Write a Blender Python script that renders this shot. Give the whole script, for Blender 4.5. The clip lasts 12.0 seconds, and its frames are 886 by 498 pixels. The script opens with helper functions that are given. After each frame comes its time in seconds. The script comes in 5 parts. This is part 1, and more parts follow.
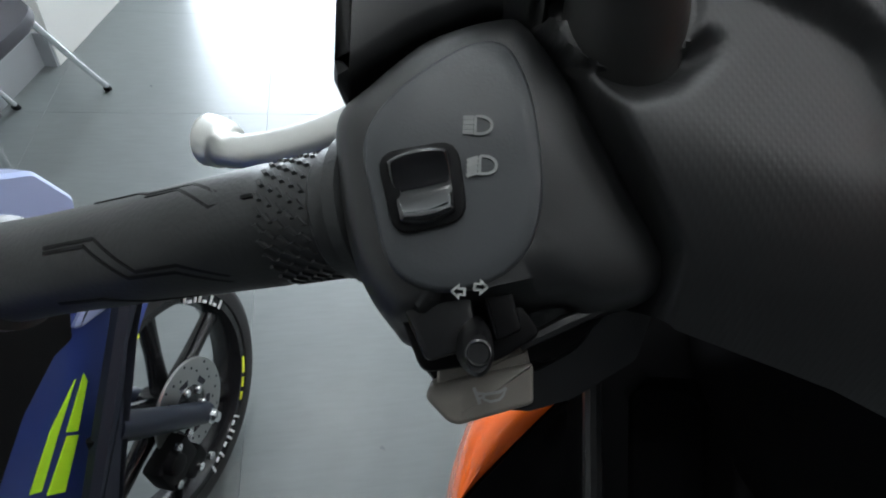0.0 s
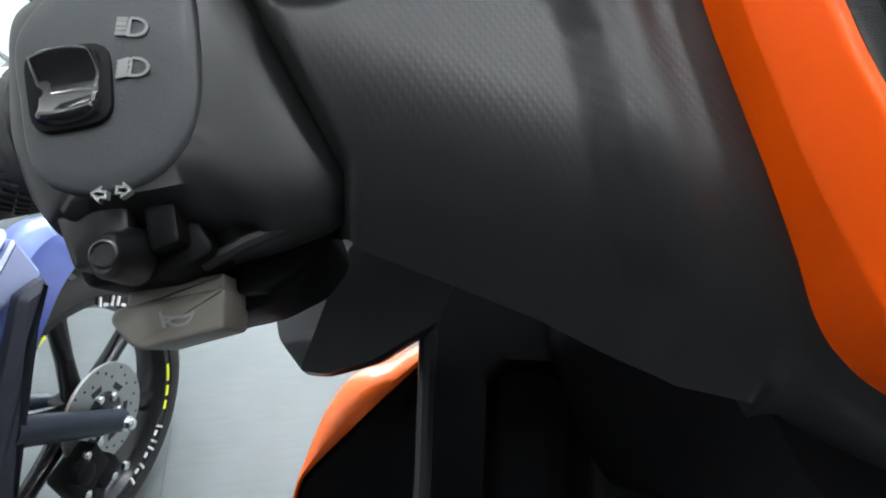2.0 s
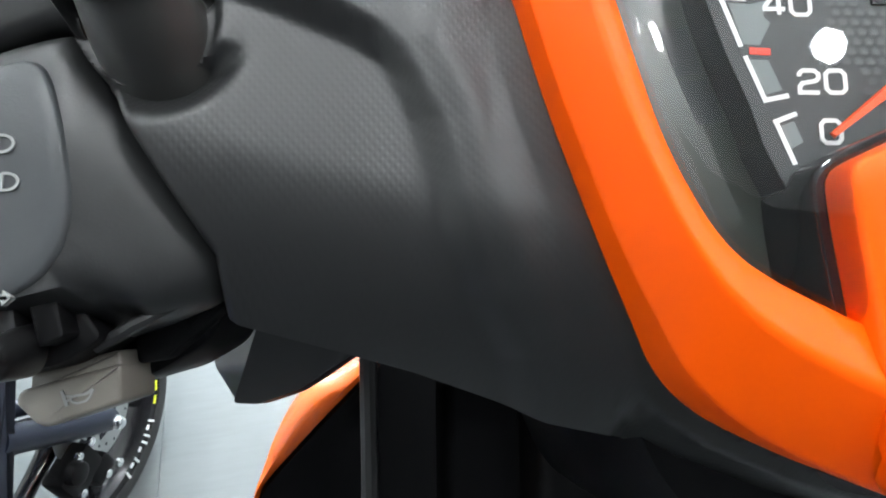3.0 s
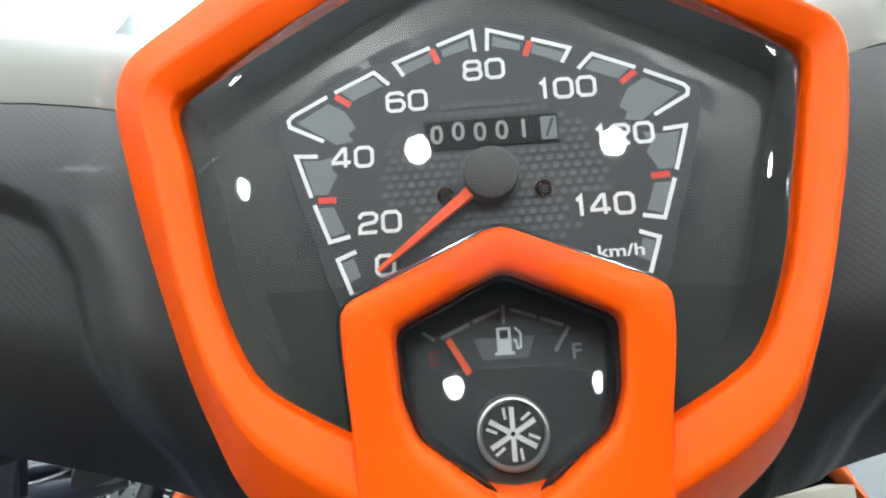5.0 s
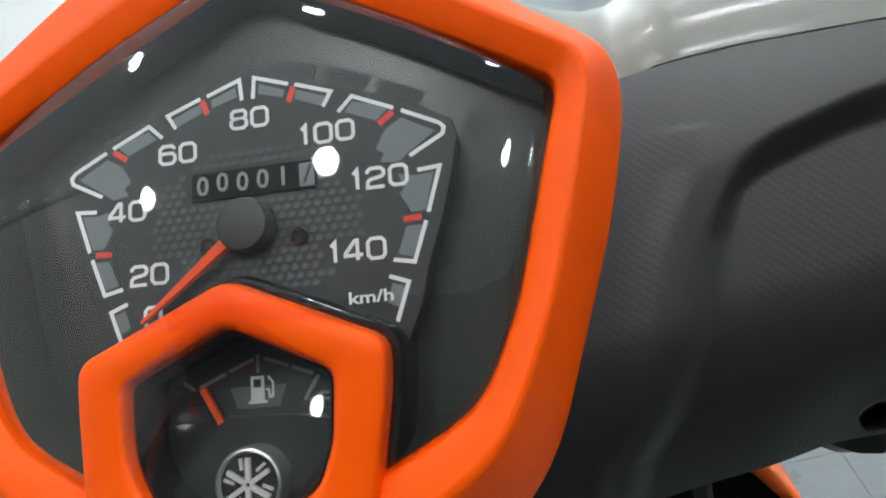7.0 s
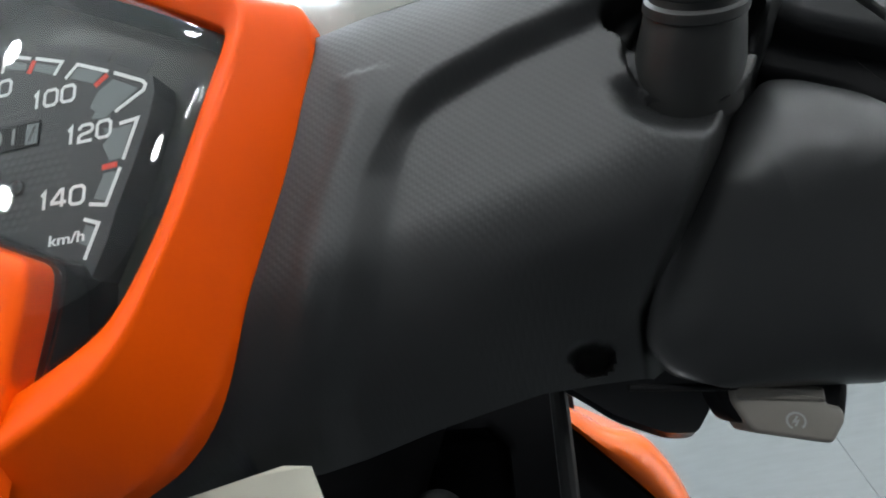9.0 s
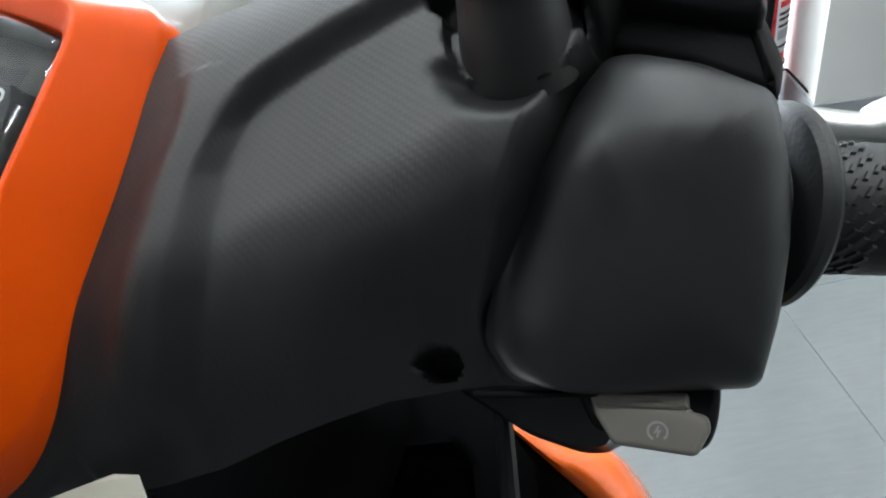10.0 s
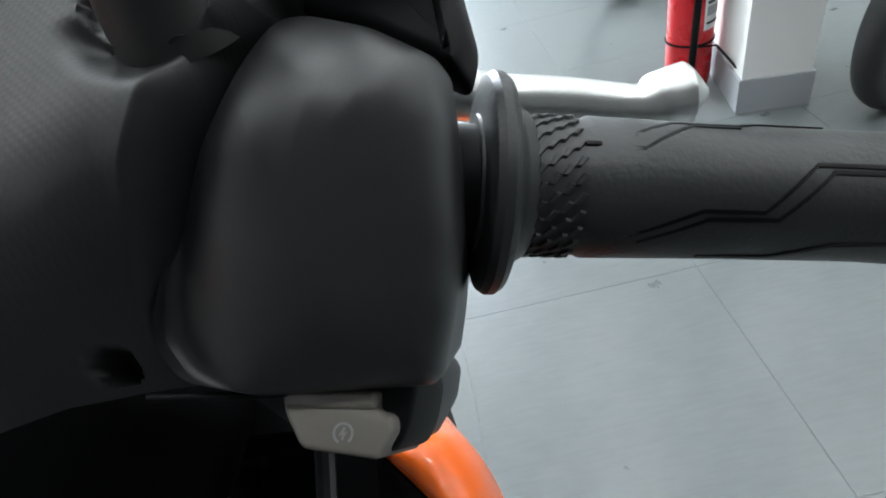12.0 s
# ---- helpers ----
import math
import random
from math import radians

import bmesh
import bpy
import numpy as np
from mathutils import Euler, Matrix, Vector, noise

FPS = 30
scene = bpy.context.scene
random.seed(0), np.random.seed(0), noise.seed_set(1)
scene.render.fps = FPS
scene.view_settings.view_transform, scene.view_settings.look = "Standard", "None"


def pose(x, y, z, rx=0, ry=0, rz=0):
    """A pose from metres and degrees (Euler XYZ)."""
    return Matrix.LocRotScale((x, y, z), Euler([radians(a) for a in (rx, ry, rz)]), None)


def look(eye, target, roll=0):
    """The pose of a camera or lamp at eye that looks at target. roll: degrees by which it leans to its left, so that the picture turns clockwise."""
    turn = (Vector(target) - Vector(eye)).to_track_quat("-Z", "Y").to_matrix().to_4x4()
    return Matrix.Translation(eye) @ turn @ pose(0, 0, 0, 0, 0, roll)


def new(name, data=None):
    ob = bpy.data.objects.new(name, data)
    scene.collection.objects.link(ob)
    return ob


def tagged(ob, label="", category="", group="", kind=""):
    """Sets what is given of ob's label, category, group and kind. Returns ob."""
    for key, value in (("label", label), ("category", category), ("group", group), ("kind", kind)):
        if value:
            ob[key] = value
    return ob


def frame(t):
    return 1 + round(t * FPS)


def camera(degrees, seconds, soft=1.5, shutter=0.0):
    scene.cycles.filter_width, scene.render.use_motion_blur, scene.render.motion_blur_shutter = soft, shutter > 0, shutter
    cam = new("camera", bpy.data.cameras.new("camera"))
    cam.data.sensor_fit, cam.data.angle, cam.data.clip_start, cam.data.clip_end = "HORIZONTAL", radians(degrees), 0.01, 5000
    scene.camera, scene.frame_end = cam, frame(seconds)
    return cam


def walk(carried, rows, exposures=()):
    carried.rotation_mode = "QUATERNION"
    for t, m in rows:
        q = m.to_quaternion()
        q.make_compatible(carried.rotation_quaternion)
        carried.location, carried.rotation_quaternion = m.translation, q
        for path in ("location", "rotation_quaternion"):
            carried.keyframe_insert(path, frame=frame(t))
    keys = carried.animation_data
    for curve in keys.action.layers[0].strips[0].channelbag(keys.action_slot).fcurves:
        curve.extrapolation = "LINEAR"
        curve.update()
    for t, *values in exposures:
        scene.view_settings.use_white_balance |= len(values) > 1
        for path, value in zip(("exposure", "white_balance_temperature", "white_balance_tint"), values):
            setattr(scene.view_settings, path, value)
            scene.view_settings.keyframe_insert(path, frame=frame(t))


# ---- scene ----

# ---- camera ----
cam = camera(73.0, 12.0, soft=2.0)
PATH = [
    (0.0, -0.19866, -0.13097, 1.01515, 42.722, -6.594, 2.436),
    (0.5, -0.18119, -0.13746, 1.00578, 44.313, -6.630, 2.145),
    (1.0, -0.16427, -0.14183, 0.99718, 45.402, -6.751, 2.228),
    (1.5, -0.14996, -0.14414, 1.00083, 45.362, -8.222, 1.804),
    (2.0, -0.13860, -0.14220, 1.00690, 44.820, -9.190, 0.830),
    (2.5, -0.12615, -0.14017, 1.01770, 43.766, -8.466, -0.869),
    (3.0, -0.11501, -0.13421, 1.03346, 42.154, -7.400, -2.162),
    (3.5, -0.09539, -0.13897, 1.05321, 44.476, -7.204, -3.281),
    (3.7, -0.08834, -0.14184, 1.06148, 44.734, -7.136, -4.145),
    (5.3, 0.00060, -0.13533, 1.07663, 45.277, 0.552, -0.414),
    (5.5, 0.00758, -0.13404, 1.07993, 44.646, 1.211, -0.214),
    (6.0, 0.02502, -0.12819, 1.08235, 43.822, 2.421, 0.166),
    (6.5, 0.04421, -0.12539, 1.08250, 43.606, 3.906, 0.957),
    (6.7, 0.05039, -0.12481, 1.08286, 43.327, 4.392, 1.061),
    (8.3, 0.10339, -0.15117, 1.06395, 49.798, 4.670, 0.790),
    (8.5, 0.11645, -0.14977, 1.06025, 49.858, 6.065, 1.823),
    (9.0, 0.14611, -0.14692, 1.05317, 50.212, 8.847, 4.087),
    (9.5, 0.17671, -0.14218, 1.04524, 50.817, 11.670, 6.138),
    (10.0, 0.19455, -0.13897, 1.03530, 52.478, 12.926, 7.460),
    (10.5, 0.21330, -0.13569, 1.02796, 52.856, 14.231, 8.378),
    (11.0, 0.22971, -0.12873, 1.02008, 51.234, 13.271, 7.054),
    (11.5, 0.24002, -0.12441, 1.01808, 50.222, 12.198, 5.140),
    (12.0, 0.24837, -0.12216, 1.01697, 49.430, 11.040, 3.640),
]
walk(cam, [(t, pose(x, y, z, rx, ry, rz)) for t, x, y, z, rx, ry, rz in PATH],
     exposures=[(0.0, -0.2), (1.0, 0.2), (1.5, 0.44), (2.0, 0.76), (2.5, 0.92), (3.0, 1.28), (3.5, 1.2), (5.5, 0.55), (6.0, 0.25), (6.5, 0.2), (8.5, 0.24), (9.5, 0.40), (10.5, 0.28), (12.0, 0.15)])

# ---- world and light ----
world = bpy.data.worlds.new("world")
scene.world = world
world.use_nodes = True
wn = world.node_tree
sky = wn.nodes.new("ShaderNodeTexSky")
sky.sky_type, sky.sun_disc, sky.sun_elevation, sky.sun_rotation = "NISHITA", False, radians(50), radians(20)
wn.links.new(sky.outputs[0], wn.nodes["Background"].inputs[0])
wn.nodes["Background"].inputs[1].default_value = 0.12
scene.view_settings.exposure = 0.0


def area(name, at, aim, sx, sy, watts, colour):
    lamp = bpy.data.lights.new(name, "AREA")
    lamp.shape, lamp.size, lamp.size_y, lamp.energy, lamp.color = "RECTANGLE", sx, sy, watts, colour
    ob = new(name, lamp)
    ob.matrix_world = look(at, aim)
    return ob


area("window_daylight", (-1.35, 4.44, 1.55), (-1.35, 0.0, 1.2), 2.1, 2.5, 330, (0.80, 0.90, 1.0))
# weak bluish fill added by the windowless east wall, no real source there
area("side_fill", (3.9, 1.4, 1.6), (0.0, 0.6, 1.0), 3.0, 2.2, 12, (0.92, 0.96, 1.0))

# ---- materials ----


def mat(name, colour, rough=0.5, metal=0.0, spec=0.5, grain=0.0, size=400.0, wear=0.12, wsize=14.0, coat=0.0, emit=0.0):
    """A surface with fine relief (grain, size in cycles per metre) and slow changes of tone (wear)."""
    m = bpy.data.materials.new(name)
    m.use_nodes = True
    t = m.node_tree
    b = t.nodes["Principled BSDF"]
    b.inputs["Roughness"].default_value, b.inputs["Metallic"].default_value = rough, metal
    b.inputs["Specular IOR Level"].default_value, b.inputs["Coat Weight"].default_value = spec, coat
    b.inputs["Coat Roughness"].default_value = 0.12
    co = t.nodes.new("ShaderNodeTexCoord")
    n1 = t.nodes.new("ShaderNodeTexNoise")
    n1.inputs["Scale"].default_value, n1.inputs["Detail"].default_value = wsize, 5
    t.links.new(co.outputs["Object"], n1.inputs["Vector"])
    mix = t.nodes.new("ShaderNodeMix")
    mix.data_type = "RGBA"
    mix.inputs[6].default_value = (*[c * (1 - wear) for c in colour], 1)
    mix.inputs[7].default_value = (*[min(1, c * (1 + wear)) for c in colour], 1)
    t.links.new(n1.outputs["Fac"], mix.inputs[0])
    t.links.new(mix.outputs[2], b.inputs["Base Color"])
    n2 = t.nodes.new("ShaderNodeTexNoise")
    n2.inputs["Scale"].default_value, n2.inputs["Detail"].default_value = size, 3
    t.links.new(co.outputs["Object"], n2.inputs["Vector"])
    rr = t.nodes.new("ShaderNodeMapRange")
    rr.inputs["To Min"].default_value, rr.inputs["To Max"].default_value = max(0.02, rough - 0.07), min(1, rough + 0.07)
    t.links.new(n1.outputs["Fac"], rr.inputs["Value"])
    t.links.new(rr.outputs[0], b.inputs["Roughness"])
    if grain:
        bump = t.nodes.new("ShaderNodeBump")
        bump.inputs["Strength"].default_value, bump.inputs["Distance"].default_value = grain, 0.0004
        t.links.new(n2.outputs["Fac"], bump.inputs["Height"])
        t.links.new(bump.outputs[0], b.inputs["Normal"])
    if emit:
        b.inputs["Emission Color"].default_value, b.inputs["Emission Strength"].default_value = (*colour, 1), emit
    return m


def woven(name, colour, rough):
    """Moulded plastic with a fine diagonal rib texture."""
    m = mat(name, colour, rough, spec=0.64, wear=0.15, wsize=9)
    t = m.node_tree
    b = t.nodes["Principled BSDF"]
    co = t.nodes["Texture Coordinate"]
    heights = []
    for turn, scale in ((38, 215.0), (-52, 215.0)):
        mp = t.nodes.new("ShaderNodeMapping")
        mp.inputs["Rotation"].default_value = (0, 0, radians(turn))
        t.links.new(co.outputs["Object"], mp.inputs["Vector"])
        w = t.nodes.new("ShaderNodeTexWave")
        w.inputs["Scale"].default_value, w.inputs["Distortion"].default_value = scale, 1.1
        t.links.new(mp.outputs[0], w.inputs["Vector"])
        heights.append(w.outputs["Fac"])
    mul = t.nodes.new("ShaderNodeMath")
    mul.operation = "MULTIPLY"
    t.links.new(heights[0], mul.inputs[0])
    t.links.new(heights[1], mul.inputs[1])
    bump = t.nodes.new("ShaderNodeBump")
    bump.inputs["Strength"].default_value, bump.inputs["Distance"].default_value = 0.095, 0.0004
    t.links.new(mul.outputs[0], bump.inputs["Height"])
    t.links.new(bump.outputs[0], b.inputs["Normal"])
    return m


def pane_material(name, tint):
    """Clear plastic: lets the view through and mirrors by its angle."""
    m = bpy.data.materials.new(name)
    m.use_nodes = True
    t = m.node_tree
    t.nodes.remove(t.nodes["Principled BSDF"])
    clear, gloss, mix, fres = [t.nodes.new("ShaderNode" + k) for k in ("BsdfTransparent", "BsdfGlossy", "MixShader", "Fresnel")]
    clear.inputs[0].default_value = (*tint, 1)
    gloss.inputs["Roughness"].default_value = 0.03
    fres.inputs[0].default_value = 1.5
    t.links.new(fres.outputs[0], mix.inputs[0])
    t.links.new(clear.outputs[0], mix.inputs[1])
    t.links.new(gloss.outputs[0], mix.inputs[2])
    t.links.new(mix.outputs[0], t.nodes["Material Output"].inputs[0])
    return m


COWL = woven("ribbed_black_plastic", (0.0105, 0.0109, 0.0112), 0.45)
SHELL = mat("smooth_black_plastic", (0.0115, 0.0120, 0.0125), 0.44, spec=0.62, grain=0.08, size=1500)
PANELP = mat("satin_grey_plastic", (0.049, 0.053, 0.057), 0.42, grain=0.12, size=1500)
# black plastic taken darker still, the shade of covered places in its colour
BLACK = mat("shade_black_plastic", (0.0035, 0.0035, 0.004), 0.5, spec=0.15, grain=0.1, size=900)
GLOSSBLACK = mat("gloss_black_plastic", (0.008, 0.008, 0.009), 0.08, coat=0.6)
RUBBER = mat("black_rubber", (0.020, 0.0215, 0.022), 0.44, grain=0.35, size=700)
BOOT = mat("boot_rubber", (0.020, 0.020, 0.019), 0.5, grain=0.2, size=600)
ORANGE = mat("orange_paint", (0.90, 0.092, 0.0006), 0.38, spec=0.14, coat=0.0, wear=0.04, wsize=6)
# the bezel's paint again, lightened for the floor light it reflects
LITORANGE = mat("lit_glossy_orange_paint", (0.97, 0.15, 0.010), 0.26, spec=0.4, coat=0.5, wear=0.04, wsize=6)
LOWER = mat("dark_lower_plastic", (0.017, 0.018, 0.0195), 0.36, spec=0.5, grain=0.1, size=900)
# window sheen on the front half is put into this lightened base colour
FRONT = mat("front_cover_lightened", (0.19, 0.195, 0.17), 0.42, wear=0.1, coat=0.15)
KEYGREY = mat("warm_grey_button", (0.165, 0.152, 0.132), 0.42, grain=0.06, size=900)
MARK = mat("white_print", (0.25, 0.26, 0.255), 0.6, wear=0.05)
DIALMARK = mat("dial_white_print", (0.80, 0.82, 0.82), 0.6, wear=0.04)
DIALRED = mat("dial_red_print", (0.75, 0.05, 0.02), 0.5, wear=0.05)
NEEDLE = mat("needle_orange", (0.95, 0.10, 0.015), 0.4, wear=0.04)
DIAL = mat("dial_black", (0.028, 0.031, 0.033), 0.55, wear=0.1, wsize=60)
DIALGREY = mat("dial_grey", (0.16, 0.185, 0.19), 0.55, wear=0.06, wsize=50)
SCALE = mat("dial_scale_texture", (0.042, 0.045, 0.047), 0.5, wear=0.1)
TRAY = mat("meter_tray_grey", (0.036, 0.042, 0.036), 0.32, wear=0.12, wsize=20)
TRAYDARK = mat("meter_tray_dark", (0.022, 0.024, 0.025), 0.35, wear=0.1)
CHROME = mat("polished_chrome", (0.86, 0.87, 0.88), 0.1, metal=1.0, wear=0.03)
EMBLEM = mat("emblem_bright_metal", (0.90, 0.90, 0.87), 0.45, metal=0.5, wear=0.05)
SWITCH = mat("dark_switch_plastic", (0.007, 0.007, 0.0075), 0.28, spec=0.6, grain=0.06, size=900)
ALLOY = mat("cast_aluminium", (0.72, 0.73, 0.71), 0.33, metal=1.0, wear=0.06, grain=0.1, size=500)
STEEL = mat("brushed_steel", (0.55, 0.56, 0.57), 0.3, metal=1.0, wear=0.08, grain=0.2, size=300)
LENS = pane_material("clear_lens", (0.95, 0.96, 0.95))
CLEAR = bpy.data.materials.new("clear_inner_face")
CLEAR.use_nodes = True
CLEAR.node_tree.nodes.remove(CLEAR.node_tree.nodes["Principled BSDF"])
CLEAR.node_tree.links.new(CLEAR.node_tree.nodes.new("ShaderNodeBsdfTransparent").outputs[0], CLEAR.node_tree.nodes["Material Output"].inputs[0])
PAPER = mat("cream_paper", (0.68, 0.66, 0.55), 0.8, wear=0.05, wsize=40)
INK = mat("black_ink", (0.02, 0.02, 0.03), 0.7)
TYRE = mat("tyre_rubber", (0.020, 0.020, 0.021), 0.65, grain=0.5, size=260, wear=0.25)
TREAD = mat("dusty_tread_rubber", (0.17, 0.17, 0.16), 0.8, grain=0.4, size=260, wear=0.3)
RIM = mat("black_rim_paint", (0.012, 0.012, 0.014), 0.22, wear=0.1)
BLUE = mat("metallic_blue_paint", (0.030, 0.055, 0.23), 0.3, metal=0.25, wear=0.1, coat=0.5)
PALEBLUE = mat("pale_blue_paint", (0.36, 0.42, 0.66), 0.3, metal=0.2, wear=0.06, coat=0.4)
FORKBLUE = mat("fork_dark_blue", (0.007, 0.010, 0.020), 0.34, spec=0.4)
NAVYGREY = mat("blue_grey_plastic", (0.016, 0.019, 0.030), 0.5, spec=0.3, grain=0.1, size=600)
LITBLUE = mat("lit_metallic_blue_paint", (0.13, 0.18, 0.43), 0.32, metal=0.25, wear=0.06, coat=0.4)
LIME = mat("lime_sticker", (0.50, 0.88, 0.03), 0.4, wear=0.05)
YELLOW = mat("yellow_sticker", (0.85, 0.92, 0.04), 0.4, wear=0.05)
DISC = mat("brake_disc_steel", (0.46, 0.47, 0.46), 0.36, metal=1.0, grain=0.2, size=500, wear=0.1)
# white base stands in for ceiling lamps mirrored by the headlamp's chrome
LAMPWHITE = mat("headlamp_gleam_white", (0.93, 0.95, 0.97), 0.16, wear=0.05, grain=0.5, size=70, coat=0.6)
WALLP = mat("white_wall_paint", (0.80, 0.80, 0.78), 0.75, grain=0.1, size=200, wear=0.03, wsize=2)
DARKWALL = mat("dark_unseen_wall", (0.032, 0.032, 0.034), 0.8, grain=0.1, size=200, wear=0.05, wsize=2)
SKIRT = mat("grey_skirting_tile", (0.36, 0.38, 0.40), 0.4, wear=0.08, wsize=6)
TILE = mat("grey_porcelain_tile", (0.138, 0.153, 0.154), 0.30, grain=0.12, size=120, wear=0.10, wsize=14)
tt = TILE.node_tree
streak_map, streak, streak_mix = [tt.nodes.new("ShaderNode" + k) for k in ("Mapping", "TexNoise", "Mix")]
streak_map.inputs["Scale"].default_value = (14.0, 110.0, 1.0)
streak.inputs["Scale"].default_value, streak.inputs["Detail"].default_value = 1.0, 6
streak_mix.data_type, streak_mix.blend_type = "RGBA", "OVERLAY"
streak_mix.inputs[0].default_value = 0.13
base_link = tt.nodes["Principled BSDF"].inputs["Base Color"].links[0].from_socket
tt.links.new(tt.nodes["Texture Coordinate"].outputs["Object"], streak_map.inputs["Vector"])
tt.links.new(streak_map.outputs[0], streak.inputs["Vector"])
tt.links.new(base_link, streak_mix.inputs[6])
tt.links.new(streak.outputs["Fac"], streak_mix.inputs[7])
tt.links.new(streak_mix.outputs[2], tt.nodes["Principled BSDF"].inputs["Base Color"])
GROUT = mat("dark_grout", (0.135, 0.149, 0.150), 0.8)
CEIL = mat("white_ceiling_paint", (0.75, 0.75, 0.73), 0.85, wear=0.02, wsize=1)
RED = mat("extinguisher_red", (0.62, 0.012, 0.018), 0.28, wear=0.06, coat=0.3)
LABELW = mat("white_label", (0.74, 0.75, 0.76), 0.5, wear=0.04)
SEATM = mat("chair_seat_dark", (0.045, 0.045, 0.055), 0.5, wear=0.1, grain=0.2)
GLOW = mat("downlight_glow", (0.94, 0.98, 1.0), 0.5, emit=108.0)
TRIMW = mat("white_trim_metal", (0.75, 0.75, 0.75), 0.4)

# ---- frames of reference ----
# The dash frame: x to the rider's right, s up the dial, h out of the dial, in millimetres; it leans with the parked scooter.
TILT, LEANS = radians(34.87), radians(5.735)
DASH = Matrix.Translation((0, 0, 1.0)) @ Matrix.Rotation(-LEANS, 4, "Y") @ Matrix.Rotation(TILT, 4, "X") @ Matrix.Scale(0.001, 4)


OFF = [0.0, 0.0, 0.0]  # where the group in hand sits, from its drawing place


def D(x, s, h):
    return DASH @ Vector((x + OFF[0], s + OFF[1], h + OFF[2]))


def empty(name, at, label="", category="", group="", kind=""):
    ob = new(name)
    ob.empty_display_size = 0.05
    ob.location = at
    return tagged(ob, label, category, group, kind)


def part(name, bm, material, parent=None, label="", smooth=35, kind=""):
    """Link a bmesh, given in world places, as one mesh under a thing or part."""
    bmesh.ops.remove_doubles(bm, verts=bm.verts, dist=1e-6)
    bmesh.ops.recalc_face_normals(bm, faces=bm.faces)
    me = bpy.data.meshes.new(name)
    origin = Vector((0, 0, 0))
    p = parent
    while p is not None:
        origin += p.location
        p = p.parent
    bmesh.ops.translate(bm, verts=bm.verts, vec=-origin)
    bm.to_mesh(me)
    bm.free()
    me.materials.append(material)
    if smooth:
        me.polygons.foreach_set("use_smooth", [True] * len(me.polygons))
        me.set_sharp_from_angle(angle=radians(smooth))
    ob = new(name, me)
    ob.parent = parent
    if label:
        ob["label"] = label
    if kind:
        ob["kind"] = kind
    return ob


def join(*bms):
    out = bmesh.new()
    for b in bms:
        me = bpy.data.meshes.new("tmp")
        b.to_mesh(me)
        b.free()
        out.from_mesh(me)
        bpy.data.meshes.remove(me)
    return out


def loft(rings, closed=True, cap0=True, cap1=True):
    """A skin over rings of world points."""
    bm = bmesh.new()
    vs = [[bm.verts.new(p) for p in r] for r in rings]
    n = len(rings[0])
    for a, b in zip(vs, vs[1:]):
        for i in range(n if closed else n - 1):
            j = (i + 1) % n
            bm.faces.new((a[i], a[j], b[j], b[i]))
    if cap0:
        bm.faces.new(list(reversed(vs[0])))
    if cap1:
        bm.faces.new(vs[-1])
    return bm


def curve(nodes, steps=5, closed=False):
    """Catmull-Rom through nodes of any dimension."""
    pts = [np.array(p, float) for p in nodes]
    n = len(pts)
    out = []
    for i in range(n if closed else n - 1):
        p1, p2 = pts[i], pts[(i + 1) % n]
        p0 = pts[(i - 1) % n] if closed or i > 0 else 2 * p1 - p2
        p3 = pts[(i + 2) % n] if closed or i < n - 2 else 2 * p2 - p1
        for k in range(steps):
            t = k / steps
            out.append(0.5 * (2 * p1 + (p2 - p0) * t + (2 * p0 - 5 * p1 + 4 * p2 - p3) * t * t + (3 * p1 - p0 - 3 * p2 + p3) * t ** 3))
    if not closed:
        out.append(pts[-1])
    return out


def rounded(poly, r, steps=4):
    """A closed outline with its corners cut round."""
    out = []
    n = len(poly)
    for i in range(n):
        p, a, b = [np.array(poly[k % n], float) for k in (i, i - 1, i + 1)]
        da, db = a - p, b - p
        la, lb = np.linalg.norm(da), np.linalg.norm(db)
        k = min(r, 0.45 * la, 0.45 * lb)
        q0, q1 = p + da / la * k, p + db / lb * k
        for j in range(steps + 1):
            t = j / steps
            out.append((1 - t) ** 2 * q0 + 2 * t * (1 - t) * p + t * t * q1)
    return out


def inset(poly, d):
    """The outline moved inwards by d (outline runs either way)."""
    pts = [np.array(p[:2], float) for p in poly]
    n = len(pts)
    turn = sum(pts[i][0] * pts[(i + 1) % n][1] - pts[(i + 1) % n][0] * pts[i][1] for i in range(n))
    sgn = 1 if turn > 0 else -1
    out = []
    for i in range(n):
        e = pts[(i + 1) % n] - pts[i - 1]
        L = np.linalg.norm(e) or 1
        out.append(pts[i] + sgn * d * np.array((-e[1], e[0])) / L)
    return out


def slab(poly, h0, h1, bevel=0.0):
    """A plate in the dash frame between two heights, its upper rim eased."""
    rings = [[D(p[0], p[1], h0) for p in poly]]
    if bevel:
        rings.append([D(p[0], p[1], h1 - bevel) for p in poly])
        q = inset(poly, bevel * 0.3)
        rings.append([D(p[0], p[1], h1 - bevel * 0.3) for p in q])
        poly = inset(poly, bevel)
    rings.append([D(p[0], p[1], h1) for p in poly])
    return loft(rings)


